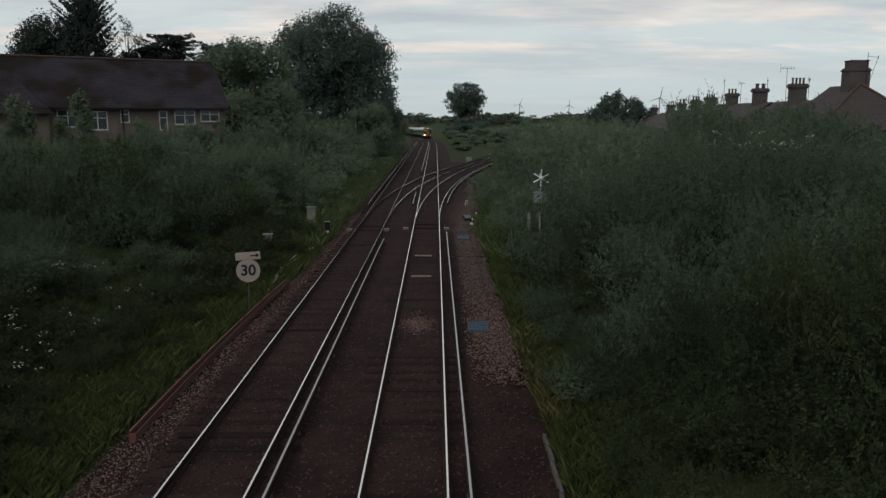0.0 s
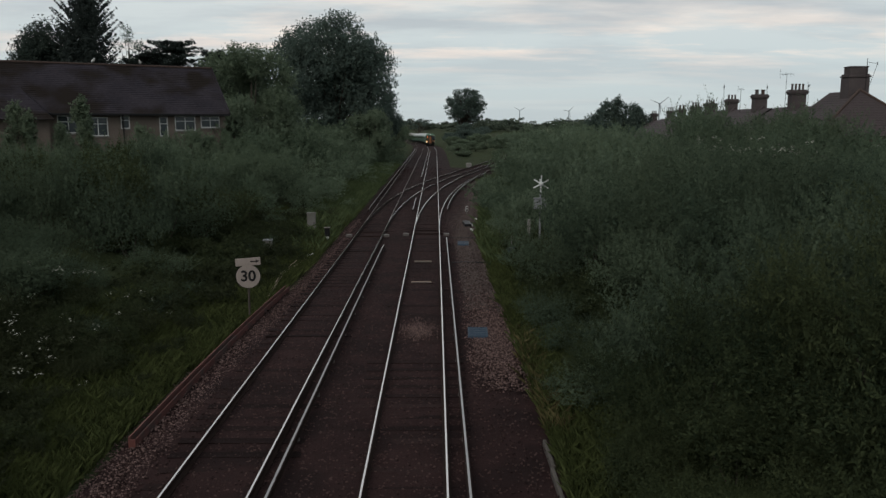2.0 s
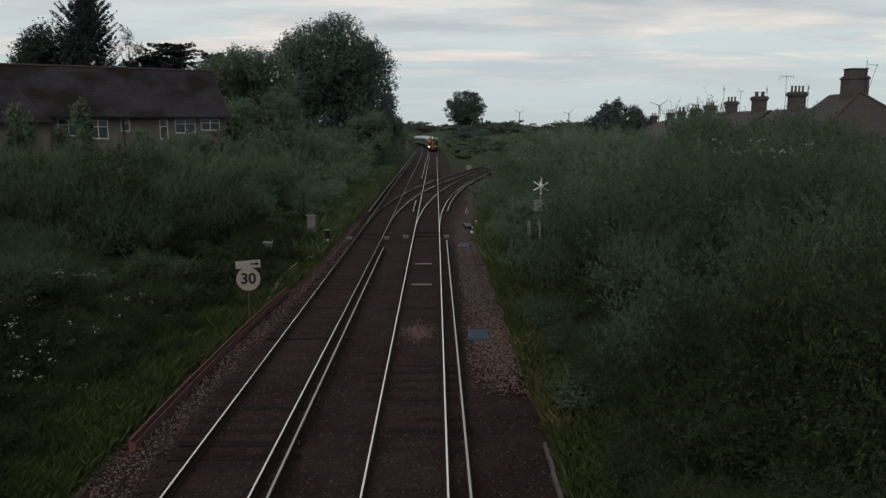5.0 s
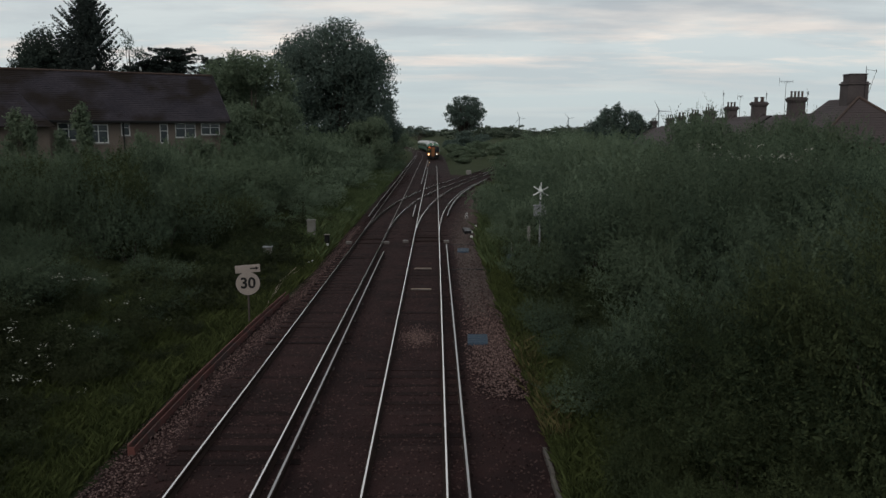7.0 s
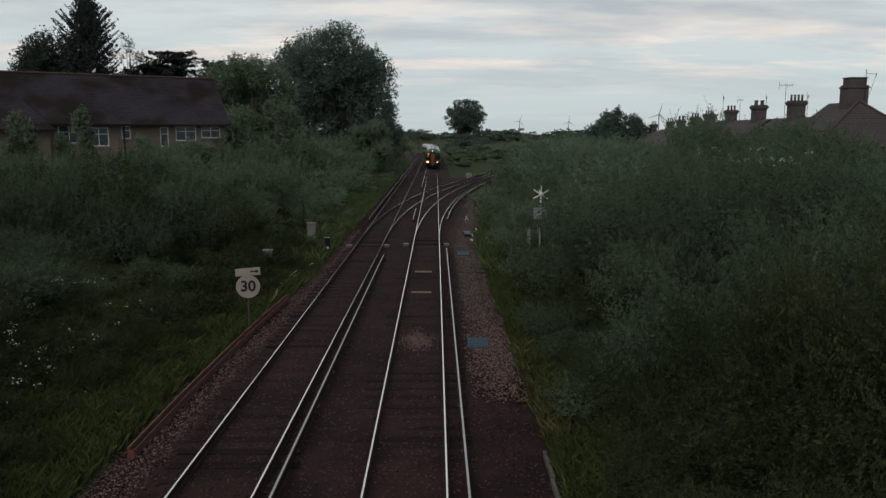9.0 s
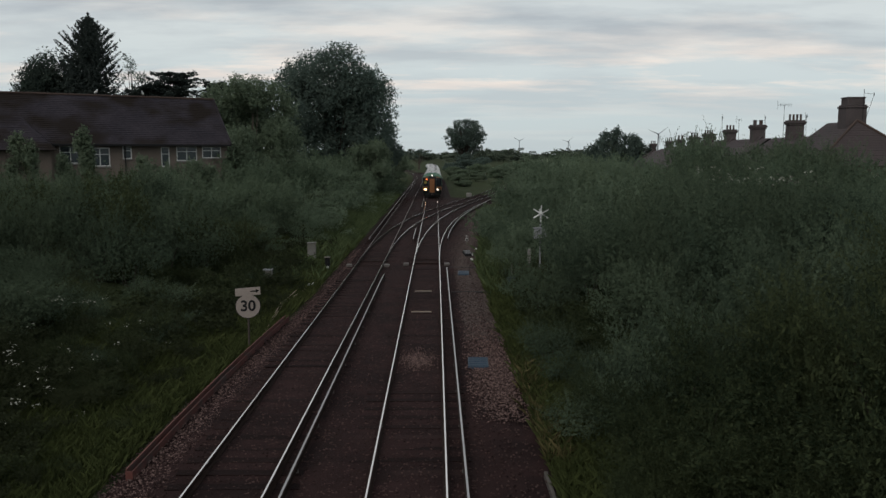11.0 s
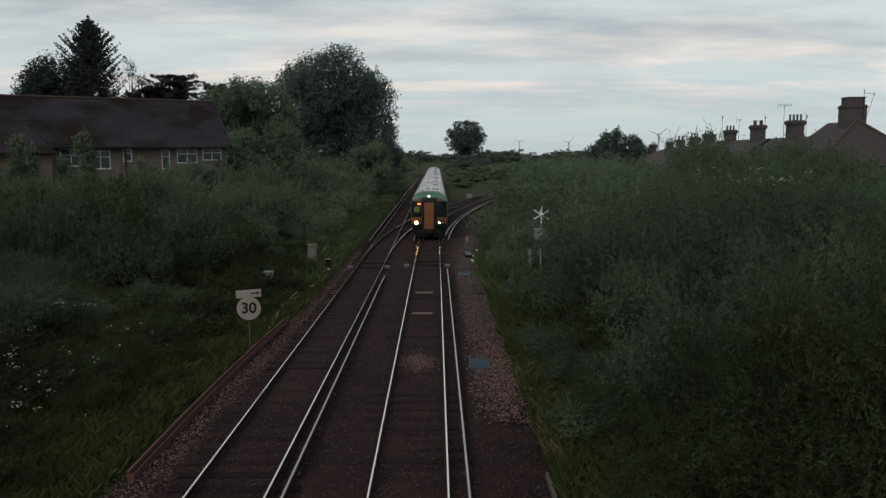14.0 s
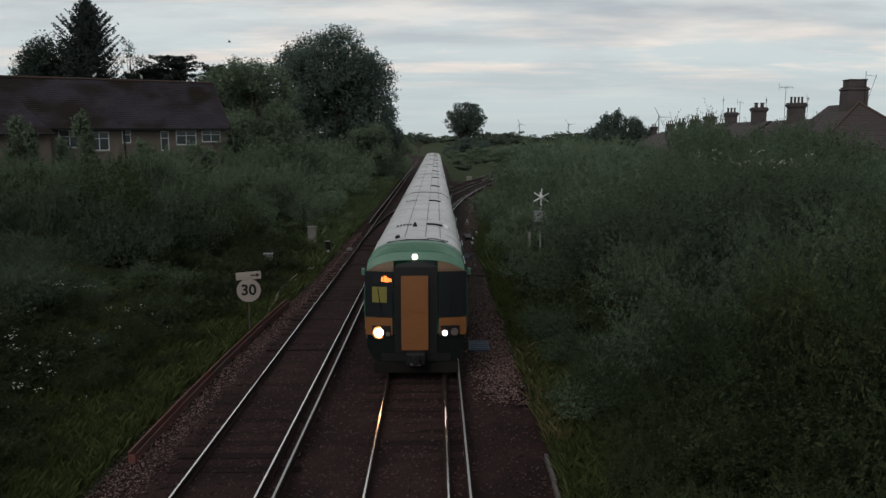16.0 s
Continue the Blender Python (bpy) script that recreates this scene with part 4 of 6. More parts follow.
def build_trees():
    tree("broadleaf_tree", "tall dark broadleaf tree with a wide ragged crown", (-15.6, 125, 0), 6, 0.6, (-0.3, 0, 12.2), (9.8, 8, 10.4), 46, 30000, 0.27, "leaf_tree", 101, 0.46, 0.35)
    tree("broadleaf_tree", "dark broadleaf tree beside the line, ragged outer twigs", (-11.0, 138, 0), 5, 0.45, (0, 0, 12.4), (4.2, 5, 9.2), 34, 5200, 0.20, "leaf_tree", 102, 0.30, 0.0, 0.4)
    tree("broadleaf_tree", "dark broadleaf tree beside the line", (-10.5, 152, 0), 3, 0.35, (0, 0, 6.5), (4.2, 5, 6.4), 14, 7000, 0.26, "leaf_tree", 103)
    tree("broadleaf_tree", "low leafy tree at the edge of the line", (-9.8, 118, 0), 2, 0.3, (0, 0, 4.2), (3.4, 5, 4.3), 12, 6000, 0.22, "leaf_round", 104)
    tree("lime_tree", "rounded green tree with a full dense crown", (-17.8, 78, 0), 4, 0.4, (0, 0, 8.0), (4.7, 4.7, 5.8), 26, 14000, 0.17, "leaf_round", 105, 0.5, 0.35)
    tree("lime_tree", "smaller rounded green tree with dense crown", (-17.6, 70, 0), 2, 0.3, (0, 0, 5.4), (2.8, 2.8, 3.6), 14, 6000, 0.15, "leaf_round", 106, 0.46, 0.35)
    tree("broadleaf_tree", "dark broadleaf tree behind the school", (-25.5, 104, 0), 4, 0.4, (0, 0, 8.5), (5.5, 5, 6), 16, 8000, 0.24, "leaf_tree", 107)
    tree("broadleaf_tree", "dark full tree behind the long roof", (-40.6, 84, 0), 5, 0.4, (0, 0, 10.0), (4.9, 4.4, 6.8), 30, 13000, 0.19, "leaf_dark", 108, 0.5, 0.8)
    tree("broadleaf_tree", "dark broadleaf tree crowded against a conifer", (-37.0, 84, 0), 4, 0.35, (0, 0, 9.0), (3.6, 3.0, 6.6), 22, 8000, 0.19, "leaf_dark", 113, 0.5, 0.7)
    tree("broadleaf_tree", "dark low tree under the cedars behind the school", (-31.0, 92, 0), 4, 0.3, (0, 0, 9.6), (6.4, 3.4, 4.6), 28, 10000, 0.19, "leaf_dark", 114, 0.45, 0.7)
    tree("broadleaf_tree", "thin-leaved tree with bare twigs", (-34.6, 92, 0), 9, 0.25, (0, 0, 14.4), (2.2, 2.2, 2.8), 14, 1500, 0.11, "leaf_tree", 109, 0.4, 0, 0.2)
    tree("broadleaf_tree", "lone round tree standing in the fields", (10.6, 300, 0), 6, 0.6, (0.3, 0, 13.3), (8.6, 8.0, 7.5), 130, 15000, 0.30, "leaf_tree", 118, 0.25, 0.15)
    tree("broadleaf_tree", "low tree beside the branch line", (11.0, 285, 0), 1, 0.4, (0, 0, 3.2), (9, 6, 3.4), 14, 6000, 0.4, "leaf_tree", 111)
    tree("broadleaf_tree", "wide open-branched tree far along the line", (-8.5, 400, 0), 3, 0.5, (0, 0, 7.6), (6.5, 5, 4.2), 16, 2200, 0.28, "leaf_tree", 112, 0.30, 0.0, 0.4)
    for k, (x, y, h, w) in enumerate([(21.8, 108, 8.3, 2.4), (23.6, 110, 9.2, 2.3), (25.4, 110, 9.5, 2.3), (27.0, 111, 9.2, 2.3), (28.8, 112, 9.0, 2.0)]):
        tree("ornamental_tree", "upright bushy garden tree with pointed shoots", (x, y, 0), 2, 0.2, (0, 0, h * 0.56), (w, w, h * 0.45), 18, 4000, 0.17, "leaf_tree", 120 + k, 0.5, 0.35, 0.5)
    for k, (x, y, h, w) in enumerate([(-27.6, 47, 8.0, 1.5), (-25.3, 49, 7.7, 1.2), (-21.4, 48.5, 7.6, 0.9), (-31.0, 50, 8.4, 2.6), (-33.5, 47, 8.6, 2.6), (-18.2, 51, 6.5, 1.3), (-23.6, 51, 6.9, 1.2), (-15.6, 53, 6.3, 1.3)]):
        tree("young_tree", "slender young tree in front of the school", (x, y, 0), 2, 0.1, (0, 0, h * 0.58), (w, w, h * 0.42), 12, 3800, 0.11, "leaf_round", 130 + k, 0.45, 0.1, 0.4)
    for k, (x, y, h, w) in enumerate([(-9.5, 172, 7.0, 4.0), (-9.8, 196, 6.5, 4.5), (-13, 225, 8, 6), (-19, 262, 9, 7), (16, 182, 4.0, 5), (26, 190, 4.5, 6), (6.0, 230, 3.2, 3.5), (7.5, 205, 3.0, 3.5), (5.0, 178, 2.0, 2.6), (9.5, 190, 2.4, 3.4), (5.6, 160, 1.3, 2.0), (13, 240, 4.2, 5), (21, 230, 4.6, 5), (30, 240, 5.0, 6), (40, 215, 5.0, 6)]):
        tree("low_tree", "low bushy tree beside the distant line", (x, y, 0), 1, 0.2, (0, 0, h * 0.5), (w, w, h * 0.5), 26, 5500, 0.16, "leaf_round", 140 + k, 0.36, 0.35)


build_trees()


def build_conifer():
    e = thing("conifer", "tall dark conifer with layered pointed branches", "tree", pose(-34.1, 80, 0))
    bm = fresh()
    tube(bm, (0, 0, -0.3), (0, 0, 19.6), 0.4, 0.03, 8)
    link("trunk", bm, M["bark"], e)
    rng = np.random.default_rng(5)
    pts, outs = [], []
    for k in range(330):
        z = 3 + 16.3 * (k / 330) ** 0.72
        reach = min(0.62 * (19.9 - z), 2.75 + 0.06 * (16 - z)) * rng.uniform(0.55, 1.10) + 0.12
        a = k * 2.39996 + rng.uniform(-0.3, 0.3)
        n = int(26 + 36 * reach)
        t = rng.uniform(0.0, 1.0, n)
        rise = rng.uniform(0.25, 0.50)
        p = np.stack([np.cos(a) * reach * t, np.sin(a) * reach * t, z + reach * t * (rise + 0.30 * t)], 1)
        side = rng.normal(0, 1, n) * (0.03 + 0.24 * (1 - t) * min(1.0, reach / 1.5))
        p += np.stack([-np.sin(a) * side, np.cos(a) * side, rng.normal(0, 1, n) * (0.03 + 0.13 * (1 - t)) - 0.10 * np.abs(side)], 1)
        pts.append(p)
        outs.append(np.tile((np.cos(a), np.sin(a), 0.8), (n, 1)))
    n = 9000
    z = 2 + 16.5 * rng.random(n) ** 0.9
    a, q = rng.uniform(0, 6.283, n), np.sqrt(rng.random(n))
    wide = np.minimum(0.42 * (19.2 - z), 2.6) * q
    pts.append(np.stack([np.cos(a) * wide, np.sin(a) * wide, z + 0.45 * wide], 1))
    outs.append(np.stack([np.cos(a), np.sin(a), np.full(n, 0.6)], 1))
    lead = np.stack([rng.normal(0, 0.05, 90), rng.normal(0, 0.05, 90), rng.uniform(18.4, 20.0, 90)], 1)
    pts.append(lead)
    outs.append(np.tile((0, -0.3, 1.0), (90, 1)))
    leaf_object("crown", leaf_fan(rng, np.concatenate(pts), np.concatenate(outs), 0.15), M["needle"], e)
    for k, (x, y, top, spread) in enumerate([(-27.9, 86, 14.8, 5.0), (-23.6, 88, 14.0, 3.4), (-31.0, 90, 13.8, 5.0)]):
        e = thing("cedar_tree", "dark cedar with flat spreading branch layers", "tree", pose(x, y, 0))
        bm = fresh()
        tube(bm, (0, 0, -0.3), (0, 0, top - 0.6), 0.35, 0.05, 8)
        link("trunk", bm, M["bark"], e)
        rng = np.random.default_rng(50 + k)
        pts = []
        for j in range(100):
            z = top - 0.2 - 5.5 * rng.random() ** 1.2
            a = rng.uniform(0, 6.283)
            reach = spread * rng.uniform(0.35, 1.0) * (0.45 + 0.55 * min(1, (top - z) / 1.8))
            t = rng.uniform(0.15, 1, 130)
            wide = 0.5 * np.sin(t * 2.6)
            side = rng.uniform(-1, 1, 130) * wide
            p = np.stack([np.cos(a) * reach * t - np.sin(a) * side, np.sin(a) * reach * t + np.cos(a) * side, z + rng.normal(0, 0.07, 130) + reach * t * 0.10], 1)
            pts.append(p)
        pts = np.concatenate(pts)
        leaf_object("crown", leaf_fan(rng, pts, np.tile((0, 0, 1.2), (len(pts), 1)), 0.17), M["needle"], e)


build_conifer()


LIGHT = [foliage_data(60 + k, shrub_lobes(k + 20), 220, 0.13, 0.6, 0.3) for k in range(3)]


def build_far_woods():
    rng = np.random.default_rng(77)
    vs, fs, n = [], [], 0
    for k in range(240):
        a = rng.uniform(-0.75, 0.75)
        d = rng.uniform(520, 900)
        x, y = math.sin(a) * d, math.cos(a) * d
        w, h = rng.uniform(9, 20), rng.uniform(4.5, 9.5)
        v, f = LIGHT[k % 3]
        v = v * np.array((w, w, h)) + np.array((x, y, -0.4))
        vs.append(v)
        fs.append(f + n)
        n += len(v)
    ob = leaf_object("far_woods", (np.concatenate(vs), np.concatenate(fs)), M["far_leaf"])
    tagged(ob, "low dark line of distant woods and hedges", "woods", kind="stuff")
    bm = fresh()
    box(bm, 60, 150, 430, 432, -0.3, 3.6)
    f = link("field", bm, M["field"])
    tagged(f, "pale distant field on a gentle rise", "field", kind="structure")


build_far_woods()


# ---------------------------------------------------------------- grass and flowers
def blades(name, n, place, mat, lo, hi, seed, label):
    rng = np.random.default_rng(seed)
    p = place(rng, n)
    n = len(p)
    a = rng.uniform(0, 6.283, n)
    h = rng.uniform(lo, hi, n)
    w = (0.005 + 0.008 * rng.random(n)) * (1 + hi)
    side = np.stack([np.cos(a) * w, np.sin(a) * w, np.zeros(n)], 1)
    lean = rng.normal(0, 0.30, (n, 3)) * h[:, None]
    lean[:, 2] = h
    v = np.stack([p - side, p + side, p + lean * 0.6 + side * 0.7, p + lean * np.array((1.5, 1.5, 1.0))], 1)
    b = np.arange(n)[:, None] * 4
    f = np.concatenate([b + np.array((0, 1, 2)), b + np.array((0, 2, 3))])
    return tagged(arrays(name, v.reshape(-1, 3), f, mat), label, "grass", kind="stuff")


def verge(side, wide, y0, y1, clump, power=1.5):
    def place(rng, n):
        y = y0 + (y1 - y0) * rng.random(n) ** power
        d = rng.random(n) * wide
        x = np.array([(left_edge(v) - 0.05 - e) if side < 0 else (right_edge(v) + e + 0.10) for v, e in zip(y, d)])
        keep = np.array([noise.noise(Vector((a * 0.9, b * 0.5, clump))) > e for a, b, e in zip(x, y, rng.uniform(-1.3, -0.1, n))])
        z = np.array([ground_z(a, b) for a, b in zip(x, y)])
        return np.stack([x, y, z], 1)[keep]
    return place


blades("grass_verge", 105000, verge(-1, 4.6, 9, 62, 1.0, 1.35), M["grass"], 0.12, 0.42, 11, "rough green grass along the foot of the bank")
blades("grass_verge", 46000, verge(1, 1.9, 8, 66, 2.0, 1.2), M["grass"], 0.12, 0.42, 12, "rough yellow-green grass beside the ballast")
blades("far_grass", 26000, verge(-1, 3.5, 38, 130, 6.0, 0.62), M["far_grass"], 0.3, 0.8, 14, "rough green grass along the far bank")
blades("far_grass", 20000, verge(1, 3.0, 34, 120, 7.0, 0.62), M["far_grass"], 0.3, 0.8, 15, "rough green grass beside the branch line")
blades("dry_grass", 600, verge(1, 0.5, 16, 24, 4.0), M["straw"], 0.15, 0.5, 13, "dry straw-coloured grass tufts beside the ballast")


def build_flowers():
    rng = random.Random(9)
    for label, n, (x0, x1), (y0, y1), size in (("cream elderflower heads on the bush", 26, (9.5, 12.6), (24, 31), 0.045), ("pale bramble blossom on the bank", 46, (-12.0, -8.2), (17, 25), 0.026), ("pale bramble blossom on the bank", 40, (-13.5, -9.0), (15, 19), 0.024)):
        bm = fresh()
        for k in range(n):
            x, y = rng.uniform(x0, x1), rng.uniform(y0, y1)
            z = canopy(x, y) + rng.uniform(0.05, 0.45)
            for j in range(7):
                v = bmesh.ops.create_circle(bm, cap_ends=True, segments=6, radius=size * rng.uniform(0.5, 1.1))["verts"]
                bmesh.ops.transform(bm, matrix=Matrix.Translation((x + rng.uniform(-4, 4) * size, y + rng.uniform(-4, 4) * size, z + rng.uniform(-3, 1.5) * size)) @ pose(0, 0, 0, rng.uniform(-50, 50), rng.uniform(-50, 50), 0), verts=v)
        tagged(link("blossom", bm, M["flower"]), label, "flowers", kind="stuff")


build_flowers()


# ---------------------------------------------------------------- school building
def tiled_slope(parent, corners, rows, mat, name="tile_course"):
    """Courses of tiles over a sloping quad: corners are eave left, eave right, ridge right, ridge left."""
    a, b, c, d = [Vector(p) for p in corners]
    nrm = (b - a).cross(d - a).normalized()
    for k in range(rows):
        t0, t1 = k / rows, (k + 1) / rows
        l0, r0 = a.lerp(d, t0), b.lerp(c, t0)
        l1, r1 = a.lerp(d, t1), b.lerp(c, t1)
        bm = fresh()
        v = [bm.verts.new(p) for p in (l0 + nrm * 0.024, r0 + nrm * 0.024, r1 + nrm * 0.008, l1 + nrm * 0.008, l0, r0)]
        bm.faces.new(v[:4])
        bm.faces.new((v[4], v[5], v[1], v[0]))
        link(name, bm, M[mat], parent)


def build_school():
    e = thing("school_building", "long brick building with a steep dark tiled roof and white windows", "building", pose(-15.7, 60.0, 0.0, 0, 0, 30))
    # local x runs back along the front (negative away from the end wall), local y is depth
    L, D, EAVE, RIDGE = 34.0, 9.5, 7.05, 10.55
    wins = [(-12.97, -12.08, 5.7, 6.75), (-11.38, -10.02, 5.6, 6.8), (-9.48, -8.19, 5.4, 6.7), (-7.36, -6.75, 5.9, 6.8), (-4.76, -4.17, 5.35, 6.75), (-3.68, -2.21, 5.75, 6.8), (-1.84, -0.44, 5.95, 6.8)]
    # front wall with openings: strips between and around them
    strips, xs = [], -L
    for x0, x1, z0, z1 in wins:
        strips += [(xs, x0, -0.3, EAVE), (x0, x1, -0.3, z0), (x0, x1, z1, EAVE)]
        xs = x1
    strips.append((xs, 0, -0.3, EAVE))
    for x0, x1, z0, z1 in strips:
        bm = fresh()
        box(bm, x0, x1, 0, 0.3, z0, z1)
        link("wall_panel", bm, M["render_wall"], e)
    bm = fresh()
    box(bm, -0.3, 0, 0.302, D, -0.3, EAVE)
    box(bm, -L, -L + 0.3, 0.302, D, -0.3, EAVE)
    box(bm, -L + 0.302, -0.302, D - 0.3, D, -0.3, EAVE)
    link("wall", bm, M["brick"], e)
    bm = fresh()
    box(bm, -L + 0.302, -0.302, 0.302, D - 0.302, 3.4, 3.6)
    link("upper_floor", bm, M["concrete"], e)
    o = 0.45
    er, rr = 0.20, 0.35
    tiled_slope(e, [(-L, -o, EAVE - 0.12), (er, -o, EAVE - 0.12), (rr, D / 2, RIDGE), (-L, D / 2, RIDGE)], 26, "tile")
    tiled_slope(e, [(er, D + o, EAVE - 0.12), (-L, D + o, EAVE - 0.12), (-L, D / 2, RIDGE), (rr, D / 2, RIDGE)], 10, "tile")
    tiled_slope(e, [(er, -o, EAVE - 0.12), (er, D + o, EAVE - 0.12), (rr, D / 2 + 0.05, RIDGE), (rr, D / 2, RIDGE)], 18, "tile")
    bm = fresh()
    box(bm, -L, rr, D / 2 - 0.14, D / 2 + 0.14, RIDGE - 0.04, RIDGE + 0.10, bevel=0.04)
    link("ridge", bm, M["ridge"], e, "rust-red ridge tiles")
    bm = fresh()
    tube(bm, (rr, D / 2, RIDGE + 0.0), (er, -o, EAVE - 0.07), 0.08, 0.08, 6)
    link("hip_tiles", bm, M["tile"], e)
    bm = fresh()
    box(bm, -L, er, -o - 0.09, -o + 0.02, EAVE - 0.24, EAVE - 0.10)
    link("gutter", bm, M["black"], e)
    bm = fresh()
    tube(bm, (-7.2, -0.1, EAVE - 0.2), (-7.2, -0.1, 0), 0.05, 0.05, 6)
    link("downpipe", bm, M["black"], e)
    for x0, x1, z0, z1 in wins:
        w = part("window", (lambda b: (box(b, x0, x1, 0.02, 0.09, z0, z0 + 0.07), box(b, x0, x1, 0.02, 0.09, z1 - 0.07, z1), box(b, x0, x0 + 0.07, 0.02, 0.09, z0 + 0.071, z1 - 0.071), box(b, x1 - 0.07, x1, 0.02, 0.09, z0 + 0.071, z1 - 0.071), b)[-1])(fresh()), M["white"], e, "white window frame")
        n = max(1, round((x1 - x0) / 0.62))
        for k in range(n):
            a, b = x0 + (x1 - x0) * k / n, x0 + (x1 - x0) * (k + 1) / n
            if k:
                bm = fresh()
                box(bm, a - 0.03, a + 0.03, 0.025, 0.085, z0 + 0.072, z1 - 0.072)
                link("mullion", bm, M["white"], w)
            bm = fresh()
            box(bm, a + 0.035, b - 0.035, 0.05, 0.06, z0 + 0.075, z1 - 0.075)
            link("pane", bm, M["pane"], w)
        bm = fresh()
        box(bm, x0 + 0.072, x1 - 0.072, 0.022, 0.088, z0 + (z1 - z0) * 0.62, z0 + (z1 - z0) * 0.62 + 0.05)
        link("transom", bm, M["white"], w)
        bm = fresh()
        box(bm, x0 - 0.05, x1 + 0.05, -0.07, 0.018, z0 - 0.08, z0 - 0.002)
        link("sill", bm, M["concrete"], w)
    # projecting wing further along the front
    g = thing("school_wing", "projecting brick wing with a low tiled roof", "building", pose(-15.7, 60.0, 0.0, 0, 0, 30))
    x0, x1 = -24.5, -12.0
    bm = fresh()
    box(bm, x0, x1, -1.6, -0.004, -0.3, 6.6)
    link("wall", bm, M["render_wall"], g)
    tiled_slope(g, [(x0 - 0.3, -2.1, 6.5), (x1 + 0.3, -2.1, 6.5), (x1 - 1.6, 1.4, 8.8), (x0 + 1.2, 1.4, 8.8)], 14, "tile")
    tiled_slope(g, [(x1 + 0.3, -2.1, 6.5), (x1 + 0.3, 1.4, 6.9), (x1 - 1.55, 1.45, 8.8), (x1 - 1.6, 1.4, 8.8)], 14, "tile")
    return e


build_school()


def build_gulls():
    for k, s in enumerate((-1.35, -5.0, -8.3)):
        p = pose(-15.7, 60.0, 0.0, 0, 0, 30) @ Vector((s, 4.75, 10.66))
        e = thing("gull", "white gull perched on the roof ridge", "bird", pose(p.x, p.y, p.z, 0, 0, 60 + 40 * k), "gulls on the roof")
        bm = fresh()
        v = bmesh.ops.create_uvsphere(bm, u_segments=10, v_segments=8, radius=1)["verts"]
        bmesh.ops.transform(bm, matrix=Matrix.Translation((0, 0, 0.16)) @ pose(0, 0, 0, 0, 12, 0) @ Matrix.Diagonal((0.24, 0.09, 0.10, 1)), verts=v)
        link("body", bm, M["white"], e, smooth=True)
        bm = fresh()
        v = bmesh.ops.create_uvsphere(bm, u_segments=8, v_segments=6, radius=0.06)["verts"]
        bmesh.ops.translate(bm, vec=(-0.2, 0, 0.29), verts=v)
        tube(bm, (-0.16, 0, 0.2), (-0.2, 0, 0.28), 0.05, 0.04, 6)
        tube(bm, (-0.25, 0, 0.285), (-0.33, 0, 0.27), 0.018, 0.005, 5)
        link("head", bm, M["white"], e, smooth=True)
        for sgn in (-1, 1):
            bm = fresh()
            tube(bm, (0, sgn * 0.03, 0), (0, sgn * 0.03, 0.1), 0.012, 0.012, 5)
            link("leg", bm, M["ridge"], e)


build_gulls()


# ---------------------------------------------------------------- terrace houses
def chimney(parent, w, d, z0, z1, pots, at=(0, 0), pot_h=0.45):
    x, y = at
    bm = fresh()
    box(bm, x - w / 2, x + w / 2, y - d / 2, y + d / 2, z0, z1 - 0.36)
    st = link("chimney", bm, M["brick_dark"], parent, "dark brick chimney stack")
    for k, (o, a, b) in enumerate(((0.07, -0.358, -0.24), (0.12, -0.238, -0.10), (0.05, -0.098, 0.0))):
        bm = fresh()
        box(bm, x - w / 2 - o, x + w / 2 + o, y - d / 2 - o, y + d / 2 + o, z1 + a, z1 + b, bevel=0.015)
        link("corbel", bm, M["brick_dark"], st)
    for k in range(pots):
        px = x - w / 2 + w * (k + 0.5) / pots
        bm = fresh()
        fat = min(0.20, 0.30 * w / pots)
        tube(bm, (px, y, z1), (px, y, z1 + pot_h), fat, fat * 0.85, 10)
        tube(bm, (px, y, z1 + pot_h - 0.06), (px, y, z1 + pot_h + 0.02), fat * 1.1, fat * 1.1, 10)
        link("chimney_pot", bm, M["ridge"] if k % 2 else M["brick_dark"], st)
    return st


def broad_stack(parent, z0, z1, z2, at):
    """A broad stack with a rounded shoulder and a narrower head."""
    x, y = at
    bm = fresh()
    box(bm, x - 0.70, x + 0.70, y - 0.55, y + 0.55, z0, z1 - 0.12, bevel=0.03)
    st = link("chimney", bm, M["brick_dark"], parent, "broad dark brick chimney stack")
    for w, d, a, b in ((0.76, 0.61, z1 - 0.118, z1), (0.69, 0.54, z1 + 0.002, z1 + 0.10), (0.58, 0.46, z1 + 0.102, z2 - 0.08), (0.62, 0.50, z2 - 0.078, z2)):
        bm = fresh()
        box(bm, x - w, x + w, y - d, y + d, a, b, bevel=0.03)
        link("corbel", bm, M["brick_dark"], st)
    return st


def aerial(at, h, yaw, n=6, length=0.9):
    e = thing("tv_aerial", "thin metal television aerial on a mast beside the chimney", "aerial", pose(*at, 0, 0, yaw))
    bm = fresh()
    tube(bm, (0, 0, 0), (0, 0, h), 0.018, 0.014, 6)
    link("mast", bm, M["black"], e)
    bm = fresh()
    tube(bm, (-length / 2, 0, h - 0.05), (length / 2, 0, h - 0.05), 0.014, 0.014, 5)
    link("boom", bm, M["black"], e)
    for k in range(n):
        x = -length / 2 + length * k / (n - 1)
        s = 0.12 + 0.18 * (k == 0)
        bm = fresh()
        tube(bm, (x, 0, h - 0.05 - s), (x, 0, h - 0.05 + s), 0.010, 0.010, 4)
        link("element", bm, M["black"], e)


